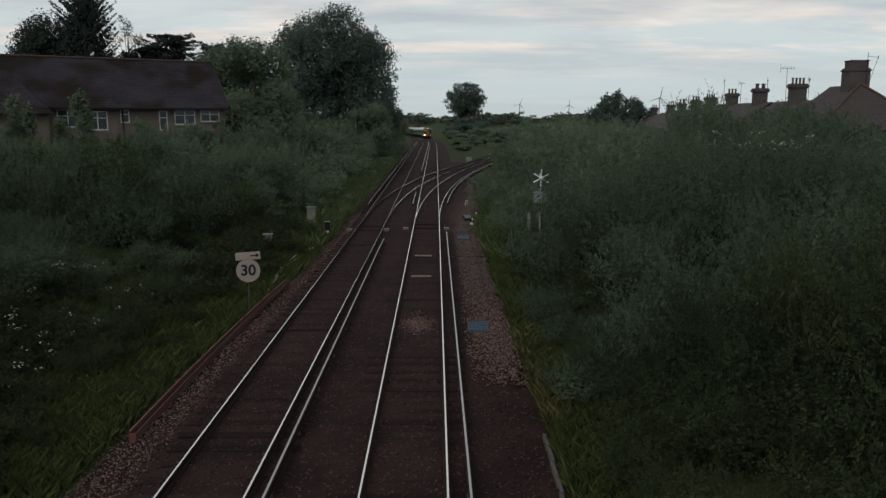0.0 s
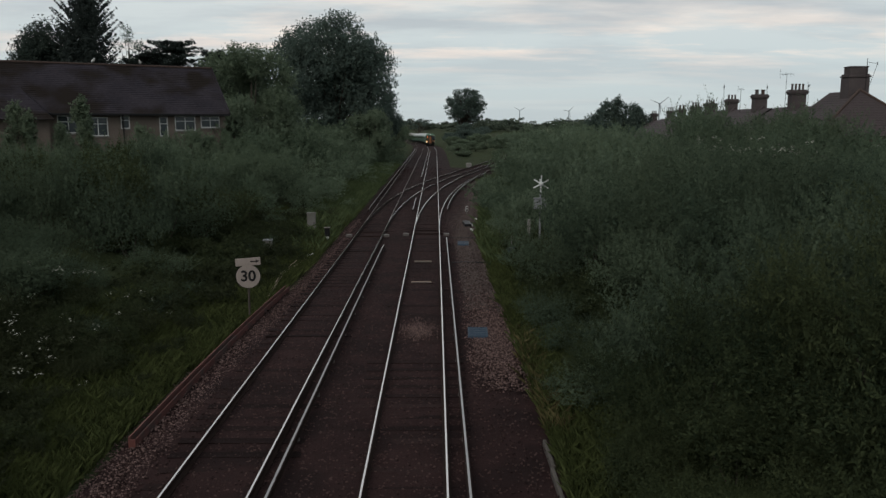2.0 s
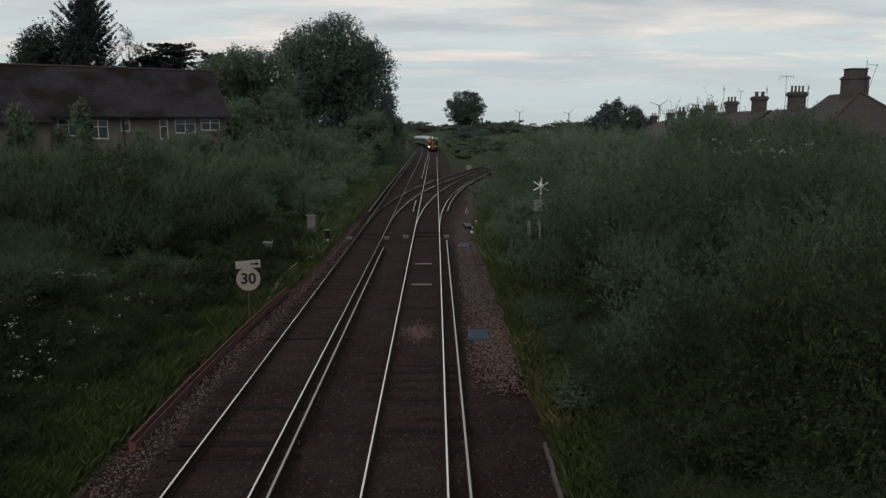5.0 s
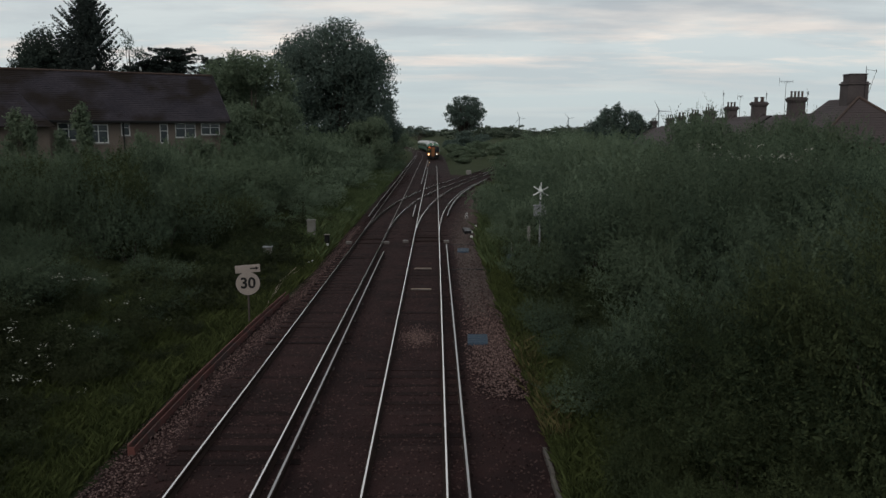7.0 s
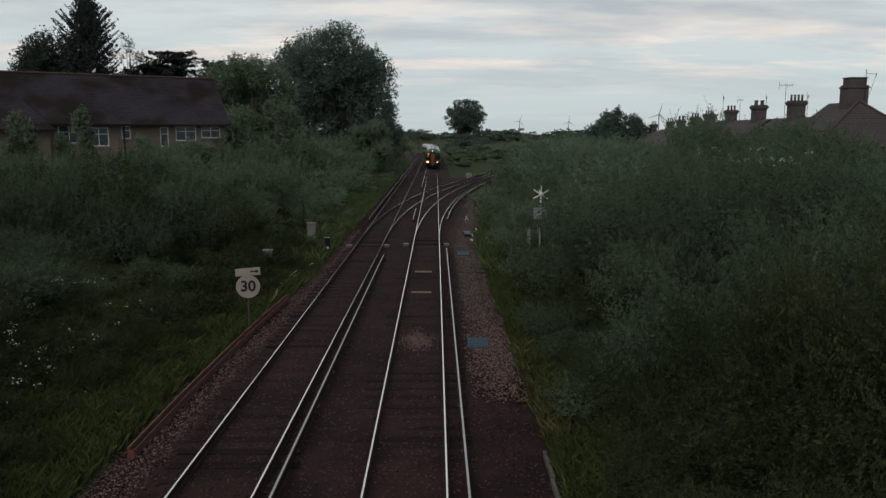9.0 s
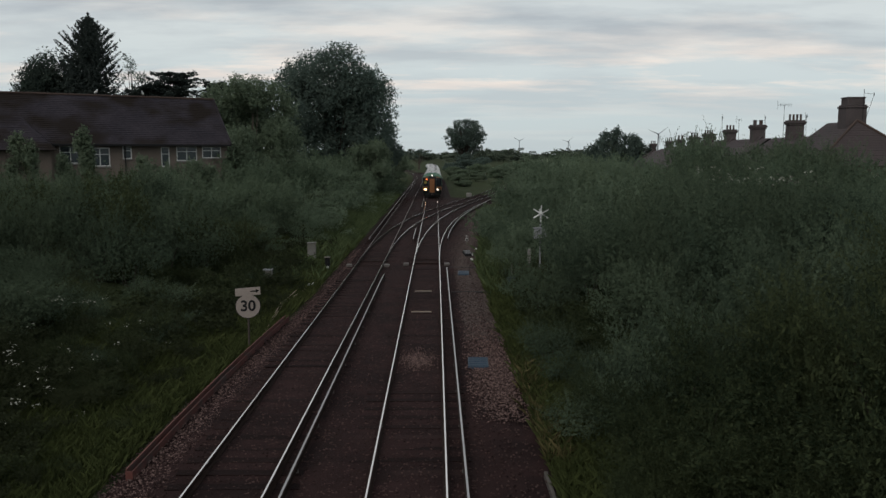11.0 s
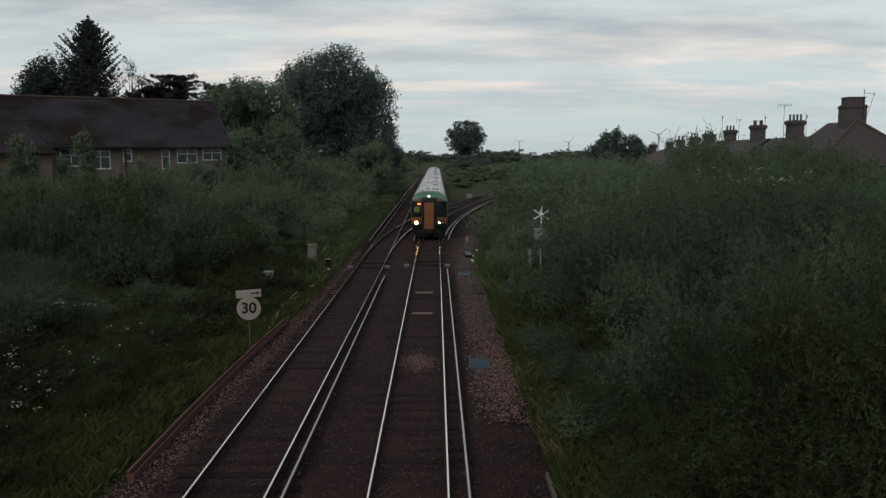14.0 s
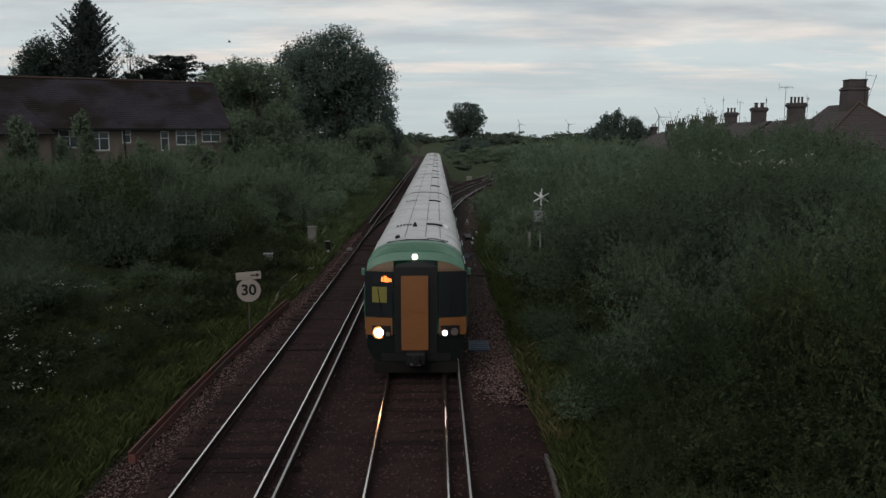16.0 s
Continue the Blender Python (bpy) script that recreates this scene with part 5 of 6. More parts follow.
def hip_roof(parent, x0, x1, y0, y1, eave, ridge, mat, rows=14, hip_near=True, hip=2.6):
    cx = (x0 + x1) / 2
    n0 = y0 + (hip if hip_near else 0)
    tiled_slope(parent, [(x0, y1, eave), (x0, y0, eave), (cx, n0, ridge), (cx, y1, ridge)], rows, mat)
    tiled_slope(parent, [(x1, y0, eave), (x1, y1, eave), (cx, y1, ridge), (cx, n0, ridge)], rows, mat)
    if hip_near:
        tiled_slope(parent, [(x0, y0, eave), (x1, y0, eave), (cx + 0.02, n0, ridge), (cx - 0.02, n0, ridge)], rows, mat)
        for xx in (x0, x1):
            bm = fresh()
            tube(bm, (xx, y0, eave + 0.04), (cx, n0, ridge + 0.06), 0.09, 0.09, 6)
            link("hip_tiles", bm, M["ridge"], parent)


def build_houses():
    e = thing("end_house", "red brick end terrace house with hipped tiled roof and broad chimney", "house", pose(28.1, 51.0, 0.0))
    bm = fresh()
    box(bm, -3.5, 3.5, 0, 6.0, -0.3, 5.55)
    link("wall", bm, M["brick"], e)
    hip_roof(e, -3.9, 3.9, -0.4, 6.2, 5.5, 8.45, "tile_red", 18)
    broad_stack(e, 7.4, 9.45, 10.06, (0.02, 2.9))
    bm = fresh()
    box(bm, 0.1, 1.0, -0.05, 0.06, 3.4, 4.9)
    w = link("window", bm, M["white"], e, "white sash window")
    bm = fresh()
    box(bm, 0.17, 0.93, -0.065, -0.052, 3.47, 4.83)
    link("pane", bm, M["pane"], w)
    a = thing("tv_aerial", "metal aerial mast with a side boom and slanting stay", "aerial", pose(28.62, 53.3, 8.5))
    for nm, p, q, r in (("mast", (-0.1, 0, 0), (-0.1, 0, 2.05), 0.016), ("boom", (-0.1, 0, 1.80), (0.60, 0, 1.72), 0.013), ("stay", (0.58, 0, 1.72), (0.12, 0, 0.15), 0.013), ("element", (0.58, 0, 1.62), (0.58, 0, 1.82), 0.02)):
        bm = fresh()
        tube(bm, p, q, r, r, 6)
        link(nm, bm, M["black"], a)
    ys = [(60.3, 27.16, 8.79, 1.32, 4, 0.42), (67.3, 27.17, 8.70, 1.25, 2, 0.37), (74.0, 27.32, 8.50, 1.08, 3, 0.38), (80.0, 27.40, 8.28, 1.12, 4, 0.34), (87.0, 28.23, 8.12, 1.1, 3, 0.40), (93.5, 28.71, 7.92, 0.95, 2, 0.45), (101, 29.64, 7.86, 0.95, 3, 0.40), (112, 30.56, 7.66, 0.9, 3, 0.36)]
    for k, (y, x, top, w, pots, ph) in enumerate(ys):
        h = thing("terrace_house", "brick terrace house with tiled roof and a chimney with pots", "house", pose(x, y - 2.6, 0.0), "terrace houses in a row")
        bm = fresh()
        box(bm, -4.2, 4.2, 0, 6.4, -0.3, 4.65)
        link("wall", bm, M["brick"], h)
        apex = min(top - 0.75, 7.75)
        tiled_slope(h, [(-4.5, 6.4, 4.6), (-4.5, 0, 4.6), (0, 0, apex - 0.22), (0, 6.4, apex - 0.22)], 9, "tile_red")
        tiled_slope(h, [(4.5, 0, 4.6), (4.5, 6.4, 4.6), (0, 6.4, apex - 0.22), (0, 0, apex - 0.22)], 9, "tile_red")
        # small gable over the rear wing, under the chimney
        bm = fresh()
        vs = [bm.verts.new(p) for p in ((-2.3, 1.6, 5.2), (2.3, 1.6, 5.2), (0, 1.6, apex), (-2.3, 3.4, 5.2), (2.3, 3.4, 5.2), (0, 3.4, apex))]
        for f in ((0, 1, 2), (5, 4, 3), (0, 2, 5, 3), (1, 4, 5, 2)):
            bm.faces.new([vs[i] for i in f])
        link("gable", bm, M["tile_red"], h)
        chimney(h, w * 0.82, 0.75, apex - 1.2, top, pots, at=(0, 2.6), pot_h=ph)
    aerial((26.42, 60.6, 7.4), 2.6, -4, 6, 1.0)
    aerial((27.95, 60.2, 8.0), 1.15, 50, 4, 0.5)
    aerial((27.72, 67.2, 8.0), 1.35, 60, 4, 0.5)
    aerial((26.66, 70.2, 7.3), 2.0, 15, 4, 0.55)
    aerial((26.62, 74.2, 7.6), 2.1, 60, 4, 0.5)
    aerial((27.3, 80.2, 7.4), 1.5, 40, 4, 0.6)
    aerial((28.4, 88.0, 7.4), 1.2, 40, 4, 0.6)


build_houses()


# ---------------------------------------------------------------- trackside things
def number_text(body, size, m, mat, parent, name="digits"):
    cu = bpy.data.curves.new(name, "FONT")
    cu.body, cu.size, cu.align_x, cu.align_y, cu.extrude, cu.offset = body, size, "CENTER", "CENTER", 0.004, 0.012
    tmp = new("tmp", cu)
    dg = bpy.context.evaluated_depsgraph_get()
    me = bpy.data.meshes.new_from_object(tmp.evaluated_get(dg))
    bpy.data.objects.remove(tmp)
    me.materials.clear()
    me.materials.append(mat)
    ob = new(name, me)
    ob.parent = parent
    ob.matrix_basis = m
    return ob


def build_sign():
    e = thing("speed_sign", "round white speed sign reading 30 under an arrow plate", "sign", pose(-6.22, 25.8, -0.15, 0, 0, 10))
    bm = fresh()
    tube(bm, (0, 0.05, -0.2), (0, 0.05, 2.0), 0.035, 0.035, 8)
    link("post", bm, M["bark"], e)
    bm = fresh()
    tube(bm, (0, 0.012, 1.43), (0, -0.012, 1.43), 0.39, 0.39, 40)
    d = link("disc", bm, M["sign_white"], e, "white round speed plate")
    bm = fresh()
    tube(bm, (0, 0.010, 1.43), (0, -0.006, 1.43), 0.405, 0.405, 40)
    link("rim", bm, M["black"], d)
    number_text("30", 0.50, pose(0.0, -0.016, 1.43, 90, 0, 0), M["black"], d)
    bm = fresh()
    box(bm, -0.40, 0.41, -0.012, 0.012, 1.79, 2.05, bevel=0.01)
    p = link("arrow_plate", bm, M["sign_white"], e, "white plate with a black arrow")
    p.matrix_basis = Matrix.Translation((0, 0, 1.92)) @ pose(0, 0, 0, 0, -3, 0) @ Matrix.Translation((0, 0, -1.92))
    bm = fresh()
    vs = [bm.verts.new((x, -0.016, z)) for x, z in ((0.08, 1.905), (0.26, 1.905), (0.26, 1.86), (0.375, 1.925), (0.26, 1.99), (0.26, 1.945), (0.08, 1.945))]
    f = bm.faces.new(vs)
    bmesh.ops.extrude_face_region(bm, geom=[f])
    link("arrow", bm, M["black"], p)


build_sign()


def build_trackside():
    # rust-red channel laid along the foot of the bank
    e = thing("cable_channel", "long rust-red steel channel lying along the ballast shoulder", "channel")
    a, b = Vector((-6.17, 15.3, -0.10)), Vector((-5.82, 30.5, -0.08))
    bm = fresh()
    mid = a.lerp(b, 0.5) + Vector((-0.24, 0, 0))
    path = [tuple((1 - t) ** 2 * a + 2 * t * (1 - t) * mid + t * t * b) for t in [k / 12 for k in range(13)]]
    sweep(bm, [(-0.07, -0.14), (0.07, -0.14), (0.07, 0.05), (0.05, 0.05), (0.05, -0.12), (-0.05, -0.12), (-0.05, 0.09), (-0.07, 0.09)], path)
    link("channel", bm, M["trough"], e)
    bm = fresh()
    sweep(bm, [(-0.075, 0.091), (-0.045, 0.091), (-0.045, 0.103), (-0.075, 0.103)], path)
    link("worn_lip", bm, M["trough_top"], e, "pale worn lip")
    bm = fresh()
    box(bm, -0.072, 0.072, -0.02, 0.0, -0.13, 0.06, m=Matrix.Translation(a))
    link("end_cap", bm, M["trough"], e)
    # loose weathered poles beyond it
    for p, q, r in (((-6.1, 27.2, -0.1), (-6.55, 33.0, 0.05), 0.035), ((-6.55, 33.2, -0.05), (-5.95, 39.3, -0.1), 0.045), ((-6.2, 29.0, -0.05), (-6.45, 33.0, 0.04), 0.022), ((-6.55, 33.4, 0.0), (-6.35, 35.6, 0.12), 0.02)):
        bm = fresh()
        tube(bm, p, q, r, r * 0.7, 7)
        tagged(link("wooden_pole", bm, M["timber"]), "weathered pale wooden pole lying in the grass", "pole", "poles in the grass")
    # cabinets and posts on the bank
    for x, y, z0, w, d, h, lab in ((-8.0, 37.3, -0.2, 0.39, 0.30, 0.98, "small grey trackside cabinet with a white lid"), (-7.32, 46.3, -0.2, 0.50, 0.22, 1.25, "narrow grey trackside cabinet on the bank")):
        e = thing("trackside_cabinet", lab, "cabinet", pose(x, y, z0, 0, 0, 4))
        bm = fresh()
        box(bm, -w / 2, w / 2, -d / 2, d / 2, 0, h, bevel=0.02)
        c = link("body", bm, M["grey"], e)
        bm = fresh()
        box(bm, -w / 2 - 0.03, w / 2 + 0.03, -d / 2 - 0.03, d / 2 + 0.03, h + 0.002, h + 0.06, bevel=0.015)
        link("lid", bm, M["pale_box"] if w < 0.45 else M["grey"], e, "pale lid")
        bm = fresh()
        box(bm, -w / 2 + 0.04, w / 2 - 0.04, -d / 2 - 0.012, -d / 2 - 0.002, 0.08, h - 0.06)
        dr = link("door", bm, M["grey"], e)
        bm = fresh()
        box(bm, w / 2 - 0.10, w / 2 - 0.07, -d / 2 - 0.035, -d / 2 - 0.013, h * 0.45, h * 0.6)
        link("handle", bm, M["black"], dr)
    e = thing("ground_signal", "small black ground signal with a white lamp face", "signal", pose(-5.9, 42.6, -0.25, 0, 0, 6))
    bm = fresh()
    tube(bm, (0, 0, 0), (0, 0, 0.45), 0.05, 0.05, 8)
    link("post", bm, M["black"], e)
    bm = fresh()
    box(bm, -0.14, 0.14, -0.1, 0.12, 0.45, 0.95, bevel=0.05)
    link("head", bm, M["black"], e)
    bm = fresh()
    tube(bm, (0.02, -0.1, 0.42), (0.02, -0.13, 0.42), 0.07, 0.07, 12)
    link("lamp_face", bm, M["white"], e, "white lamp face")
    bm = fresh()
    box(bm, -0.16, 0.16, -0.2, 0.02, 0.952, 0.985)
    link("hood", bm, M["rail_dull"], e)
    for x, y, s in ((-6.12, 38.3, 0.20), (-6.1, 60.6, 0.18), (-6.4, 58.5, 0.14), (-5.75, 62.2, 0.12)):
        bm = fresh()
        bmesh.ops.create_icosphere(bm, subdivisions=2, radius=s)
        for v in bm.verts:
            v.co *= 1 + 0.4 * noise.noise(v.co * 9 + Vector((x, y, 0)))
            v.co.z *= 0.6
        bmesh.ops.translate(bm, vec=(x, y, -0.2 + s * 0.4), verts=bm.verts)
        tagged(link("plastic_bag", bm, M["white"]), "crumpled pale plastic sack beside the line", "litter", "sacks beside the line")
    # blue sheets laid over joints by the track
    for x, y, w, d, n in ((1.30, 23.9, 0.62, 1.1, 5), (1.48, 42.4, 0.60, 1.2, 4)):
        e = thing("blue_cover", "faded blue ribbed cover panel lying on the ballast", "cover", pose(x, y, -0.17, 0, 0, -2), "blue covers")
        bm = fresh()
        box(bm, -w / 2, w / 2, -d / 2, d / 2, -0.02, 0.07, bevel=0.015)
        c = link("panel", bm, M["blue"], e)
        for k in range(n):
            yy = -d / 2 + d * (k + 0.5) / n
            bm = fresh()
            box(bm, -w / 2 + 0.03, w / 2 - 0.03, yy - 0.025, yy + 0.025, 0.0705, 0.09)
            link("rib", bm, M["blue"], c)
    # plates between the rails
    for y, w in ((31.7, 0.82), (36.6, 0.80)):
        e = thing("crossing_plate", "pale timber board lying across the four-foot", "board", pose(-0.60, y, -0.15), "boards between the rails")
        bm = fresh()
        box(bm, -w / 2, w / 2, -0.07, 0.07, 0.0, 0.06, bevel=0.012)
        link("board", bm, M["timber"], e)
        bm = fresh()
        box(bm, -w / 2 + 0.02, w / 2 - 0.02, -0.08, -0.072, 0.005, 0.055)
        link("edge_strip", bm, M["rail_dull"], e)
    def dust_points(rng, n):
        return np.stack([rng.normal(-0.58, 0.26, n).clip(-1.15, 0.05), rng.normal(24.3, 0.55, n), np.full(n, -0.146)], 1)
    tagged(stones("dust_patch", 1500, dust_points, M["stone_pale"], 0.010, 0.028, seed=8), "pale chippings spilt over the sleepers between the rails", "chippings", kind="stuff")
    # point rodding and tie bars by the blades
    for line, y in ((up_line, 46.0), (up_line, 47.6), (down_line, 45.0), (down_line, 46.8)):
        bm = fresh()
        box(bm, line(y) - 0.95, line(y) + 0.95, y - 0.035, y + 0.035, -0.14, -0.09)
        tagged(link("tie_bar", bm, M["rail_side"]), "rusty steel stretcher bar between switch blades", "rail fitting", "stretcher bars")
    for x, y in ((-5.0, 45.1), (-2.85, 45.1), (-1.75, 45.6), (0.62, 45.6)):
        bm = fresh()
        box(bm, x - 0.16, x + 0.16, y - 0.14, y + 0.14, -0.18, -0.02, bevel=0.03)
        tagged(link("point_clamp", bm, M["pot"]), "grey painted point fitting beside the rail", "rail fitting", "point fittings")
    # point machine and pale fittings beside the branch
    e = thing("point_machine", "low dark point machine with pale cover edges", "point machine", pose(2.0, 50.5, -0.25, 0, 0, 3))
    bm = fresh()
    box(bm, -0.22, 0.22, -0.9, 0.9, 0, 0.26, bevel=0.04)
    link("case", bm, M["black"], e)
    for yy in (-0.85, -0.25, 0.45):
        bm = fresh()
        box(bm, -0.18, 0.24, yy, yy + 0.10, 0.262, 0.285, bevel=0.01)
        link("cover_edge", bm, M["pale_box"], e)
    e = thing("marker_board", "small white marker board leaning on a short post", "sign", pose(2.22, 56.8, -0.3, 0, 0, 0))
    bm = fresh()
    tube(bm, (0, 0, 0), (0, 0, 0.55), 0.03, 0.03, 6)
    link("post", bm, M["grey"], e)
    bm = fresh()
    for r, z in ((0.12, 0.42), (0.09, 0.62)):
        v = bmesh.ops.create_cone(bm, cap_ends=False, segments=14, radius1=r, radius2=r * 0.75, depth=0.08)["verts"]
        bmesh.ops.transform(bm, matrix=Matrix.Translation((0, -0.04, z)) @ pose(0, 0, 0, 90, 0, 0), verts=v)
    link("ring", bm, M["white"], e)
    bm = fresh()
    box(bm, 4.6, 5.4, 120, 120.8, -0.3, 0.35, bevel=0.1)
    tagged(link("concrete_block", bm, M["concrete"]), "pale concrete block between the diverging tracks", "block")
    # blue post box and slim marker among the scrub
    e = thing("blue_machine", "blue and white equipment case with a thin rod among weeds", "equipment", pose(3.62, 37.2, -0.1))
    bm = fresh()
    box(bm, -0.24, 0.24, -0.2, 0.2, 0, 0.55, bevel=0.05)
    link("case", bm, M["blue"], e)
    bm = fresh()
    box(bm, -0.14, 0.10, -0.23, -0.202, 0.16, 0.30)
    link("label_plate", bm, M["pale_box"], e, "blank white plate")
    bm = fresh()
    tube(bm, (-0.02, 0, 0.552), (-0.02, 0, 1.15), 0.022, 0.022, 6)
    link("rod", bm, M["grey"], e)
    bm = fresh()
    box(bm, 4.63, 4.78, 39.6, 39.75, -0.2, 1.5, bevel=0.02)
    tagged(link("marker_post", bm, M["concrete"]), "slim pale concrete marker post in the scrub", "post")
    # thin cables crossing the cess
    for pts in (((0.35, 44.6), (1.0, 44.75), (1.9, 44.7), (2.5, 44.4)), ((0.72, 36.5), (1.3, 36.75), (2.1, 36.6), (2.8, 36.9))):
        bm = fresh()
        sweep(bm, [(-0.035, 0), (0.035, 0), (0.035, 0.05), (-0.035, 0.05)], [(x, y, -0.19) for x, y in pts])
        tagged(link("cable", bm, M["rubber"]), "black rubber cable lying across the ballast edge", "cable", "cables across the ballast")
    for x, y in ((2.29, 50.3), (2.19, 48.1), (2.70, 53.4)):
        bm = fresh()
        box(bm, x - 0.08, x + 0.08, y - 0.08, y + 0.08, -0.35, -0.08, bevel=0.02)
        tagged(link("joint_box", bm, M["white"]), "small white joint box beside the branch", "box", "joint boxes")
    # pale kerb at the near edge of the ballast
    for k in range(4):
        bm = fresh()
        y = 10.2 + k * 1.32
        box(bm, 2.10 + 0.03 * k, 2.18 + 0.03 * k, y, y + 1.28, -0.4, -0.12, bevel=0.02)
        tagged(link("kerb_slab", bm, M["old_concrete"]), "dark weathered concrete slab along the ballast edge", "kerb", "kerb slabs")


build_trackside()


def build_windmill():
    e = thing("small_wind_turbine", "small white six-bladed wind turbine on a post over a pale box", "wind turbine", pose(5.05, 38.0, 0.0))
    bm = fresh()
    tube(bm, (0, 0.08, 0), (0, 0.08, 3.42), 0.05, 0.04, 8)
    link("post", bm, M["pale_box"], e)
    bm = fresh()
    box(bm, -0.33, 0.26, -0.2, 0.02, 2.22, 2.72, bevel=0.02)
    b = link("box", bm, M["pale_box"], e, "pale equipment box")
    bm = fresh()
    box(bm, -0.37, 0.30, -0.24, 0.02, 2.722, 2.755)
    link("lid", bm, M["pale_box"], b)
    bm = fresh()
    v = bmesh.ops.create_uvsphere(bm, u_segments=14, v_segments=10, radius=0.11)["verts"]
    bmesh.ops.translate(bm, vec=(0, -0.05, 3.42), verts=v)
    h = link("hub", bm, M["white"], e, smooth=True)
    for k in range(6):
        bm = fresh()
        box(bm, -0.03, 0.03, -0.012, 0.012, 0.08, 0.42, bevel=0.008)
        ob = link("blade", bm, M["white"], h)
        ob.matrix_basis = Matrix.Translation((0, -0.06, 3.42)) @ pose(0, 0, 0, 0, 2 + 60 * k, 0) @ pose(0, 0, 0, 0, 0, 25)
    bm = fresh()
    box(bm, -0.015, 0.015, 0.1, 0.5, 3.3, 3.62)
    link("tail_vane", bm, M["white"], e)


build_windmill()


def build_turbines():
    out = []
    for x, y, hub, r, a0 in ((209, 2000, 37.5, 15.5, 20), (332, 2000, 36.0, 16.5, 3), (368, 1320, 38.0, 18.5, 12)):
        e = thing("wind_turbine", "distant pale wind turbine with three turning blades", "wind turbine", pose(x, y, 0), "wind turbines on the horizon")
        bm = fresh()
        tube(bm, (0, 0, -0.5), (0, 0, hub), 1.3, 0.75, 10)
        link("tower", bm, M["turbine"], e)
        bm = fresh()
        box(bm, -1.1, 1.1, -2.2, 3.2, hub - 1.0, hub + 1.1, bevel=0.3)
        link("nacelle", bm, M["turbine"], e)
        bm = fresh()
        v = bmesh.ops.create_uvsphere(bm, u_segments=10, v_segments=8, radius=1.0)["verts"]
        rot = link("rotor", bm, M["turbine"], e, smooth=True)
        rot.matrix_basis = pose(0, -3.0, hub)
        for k in range(3):
            bm = fresh()
            tube(bm, (0, 0, 0.6), (0, 0, r), 0.75, 0.3, 6)
            bl = link("blade", bm, M["turbine"], rot)
            bl.matrix_basis = pose(0, 0, 0, 0, 120 * k, 0)
        out.append((rot, hub, a0))
    return out


turbines = build_turbines()


# ---------------------------------------------------------------- train
CAR = 20.1


def section(scale=1.0, top=0.0):
    """Half-round body section of (x, z), from lower left over the roof to lower right."""
    side = [(-1.33, 0.95), (-1.38, 1.25), (-1.40, 1.7), (-1.39, 2.3), (-1.33, 2.74)]
    roof = []
    for k in range(1, 12):
        a = math.pi * (1 - k / 12)
        roof.append((1.31 * math.copysign(abs(math.cos(a)) ** 0.72, math.cos(a)), 2.80 + 0.72 * math.sin(a) ** 0.85))
    right = [(-x, z) for x, z in reversed(side)]
    return [(x * scale, z - top * max(0, (z - 2.6)) / 1.1) for x, z in side + roof + right]


def skin(name, mat, parent, k0, k1, y0, y1, out=0.0, label=""):
    """A strip of the body skin between two points of the section."""
    s = section()
    bm = fresh()
    rows = []
    for y in (y0, y1):
        rows.append([bm.verts.new((x * (1 + out), y, z + out * 0.8)) for x, z in s[k0:k1 + 1]])
    for i in range(len(rows[0]) - 1):
        bm.faces.new((rows[0][i], rows[0][i + 1], rows[1][i + 1], rows[1][i]))
    bmesh.ops.recalc_face_normals(bm, faces=bm.faces)
    ob = link(name, bm, mat, parent, label, smooth=True)
    return ob


def roof_strip(bm, x0, x1, y0, y1, h):
    s = section()

    def z(x):
        pts = [p for p in s if p[1] > 2.7]
        for (a, b), (c, d) in zip(pts, pts[1:]):
            if a <= x <= c:
                return b + (d - b) * (x - a) / (c - a + 1e-9)
        return 2.8
    n = 5
    rows = []
    for dz in (0.004, h):
        for y in (y0, y1):
            rows.append([bm.verts.new((x0 + (x1 - x0) * i / n, y, z(x0 + (x1 - x0) * i / n) + dz)) for i in range(n + 1)])
    for i in range(n):
        bm.faces.new((rows[2][i], rows[2][i + 1], rows[3][i + 1], rows[3][i]))
        bm.faces.new((rows[0][i], rows[0][i + 1], rows[2][i + 1], rows[2][i]))
        bm.faces.new((rows[1][i + 1], rows[1][i], rows[3][i], rows[3][i + 1]))
    bm.faces.new((rows[0][0], rows[2][0], rows[3][0], rows[1][0]))
    bm.faces.new((rows[0][n], rows[1][n], rows[3][n], rows[2][n]))
    bmesh.ops.recalc_face_normals(bm, faces=bm.faces)


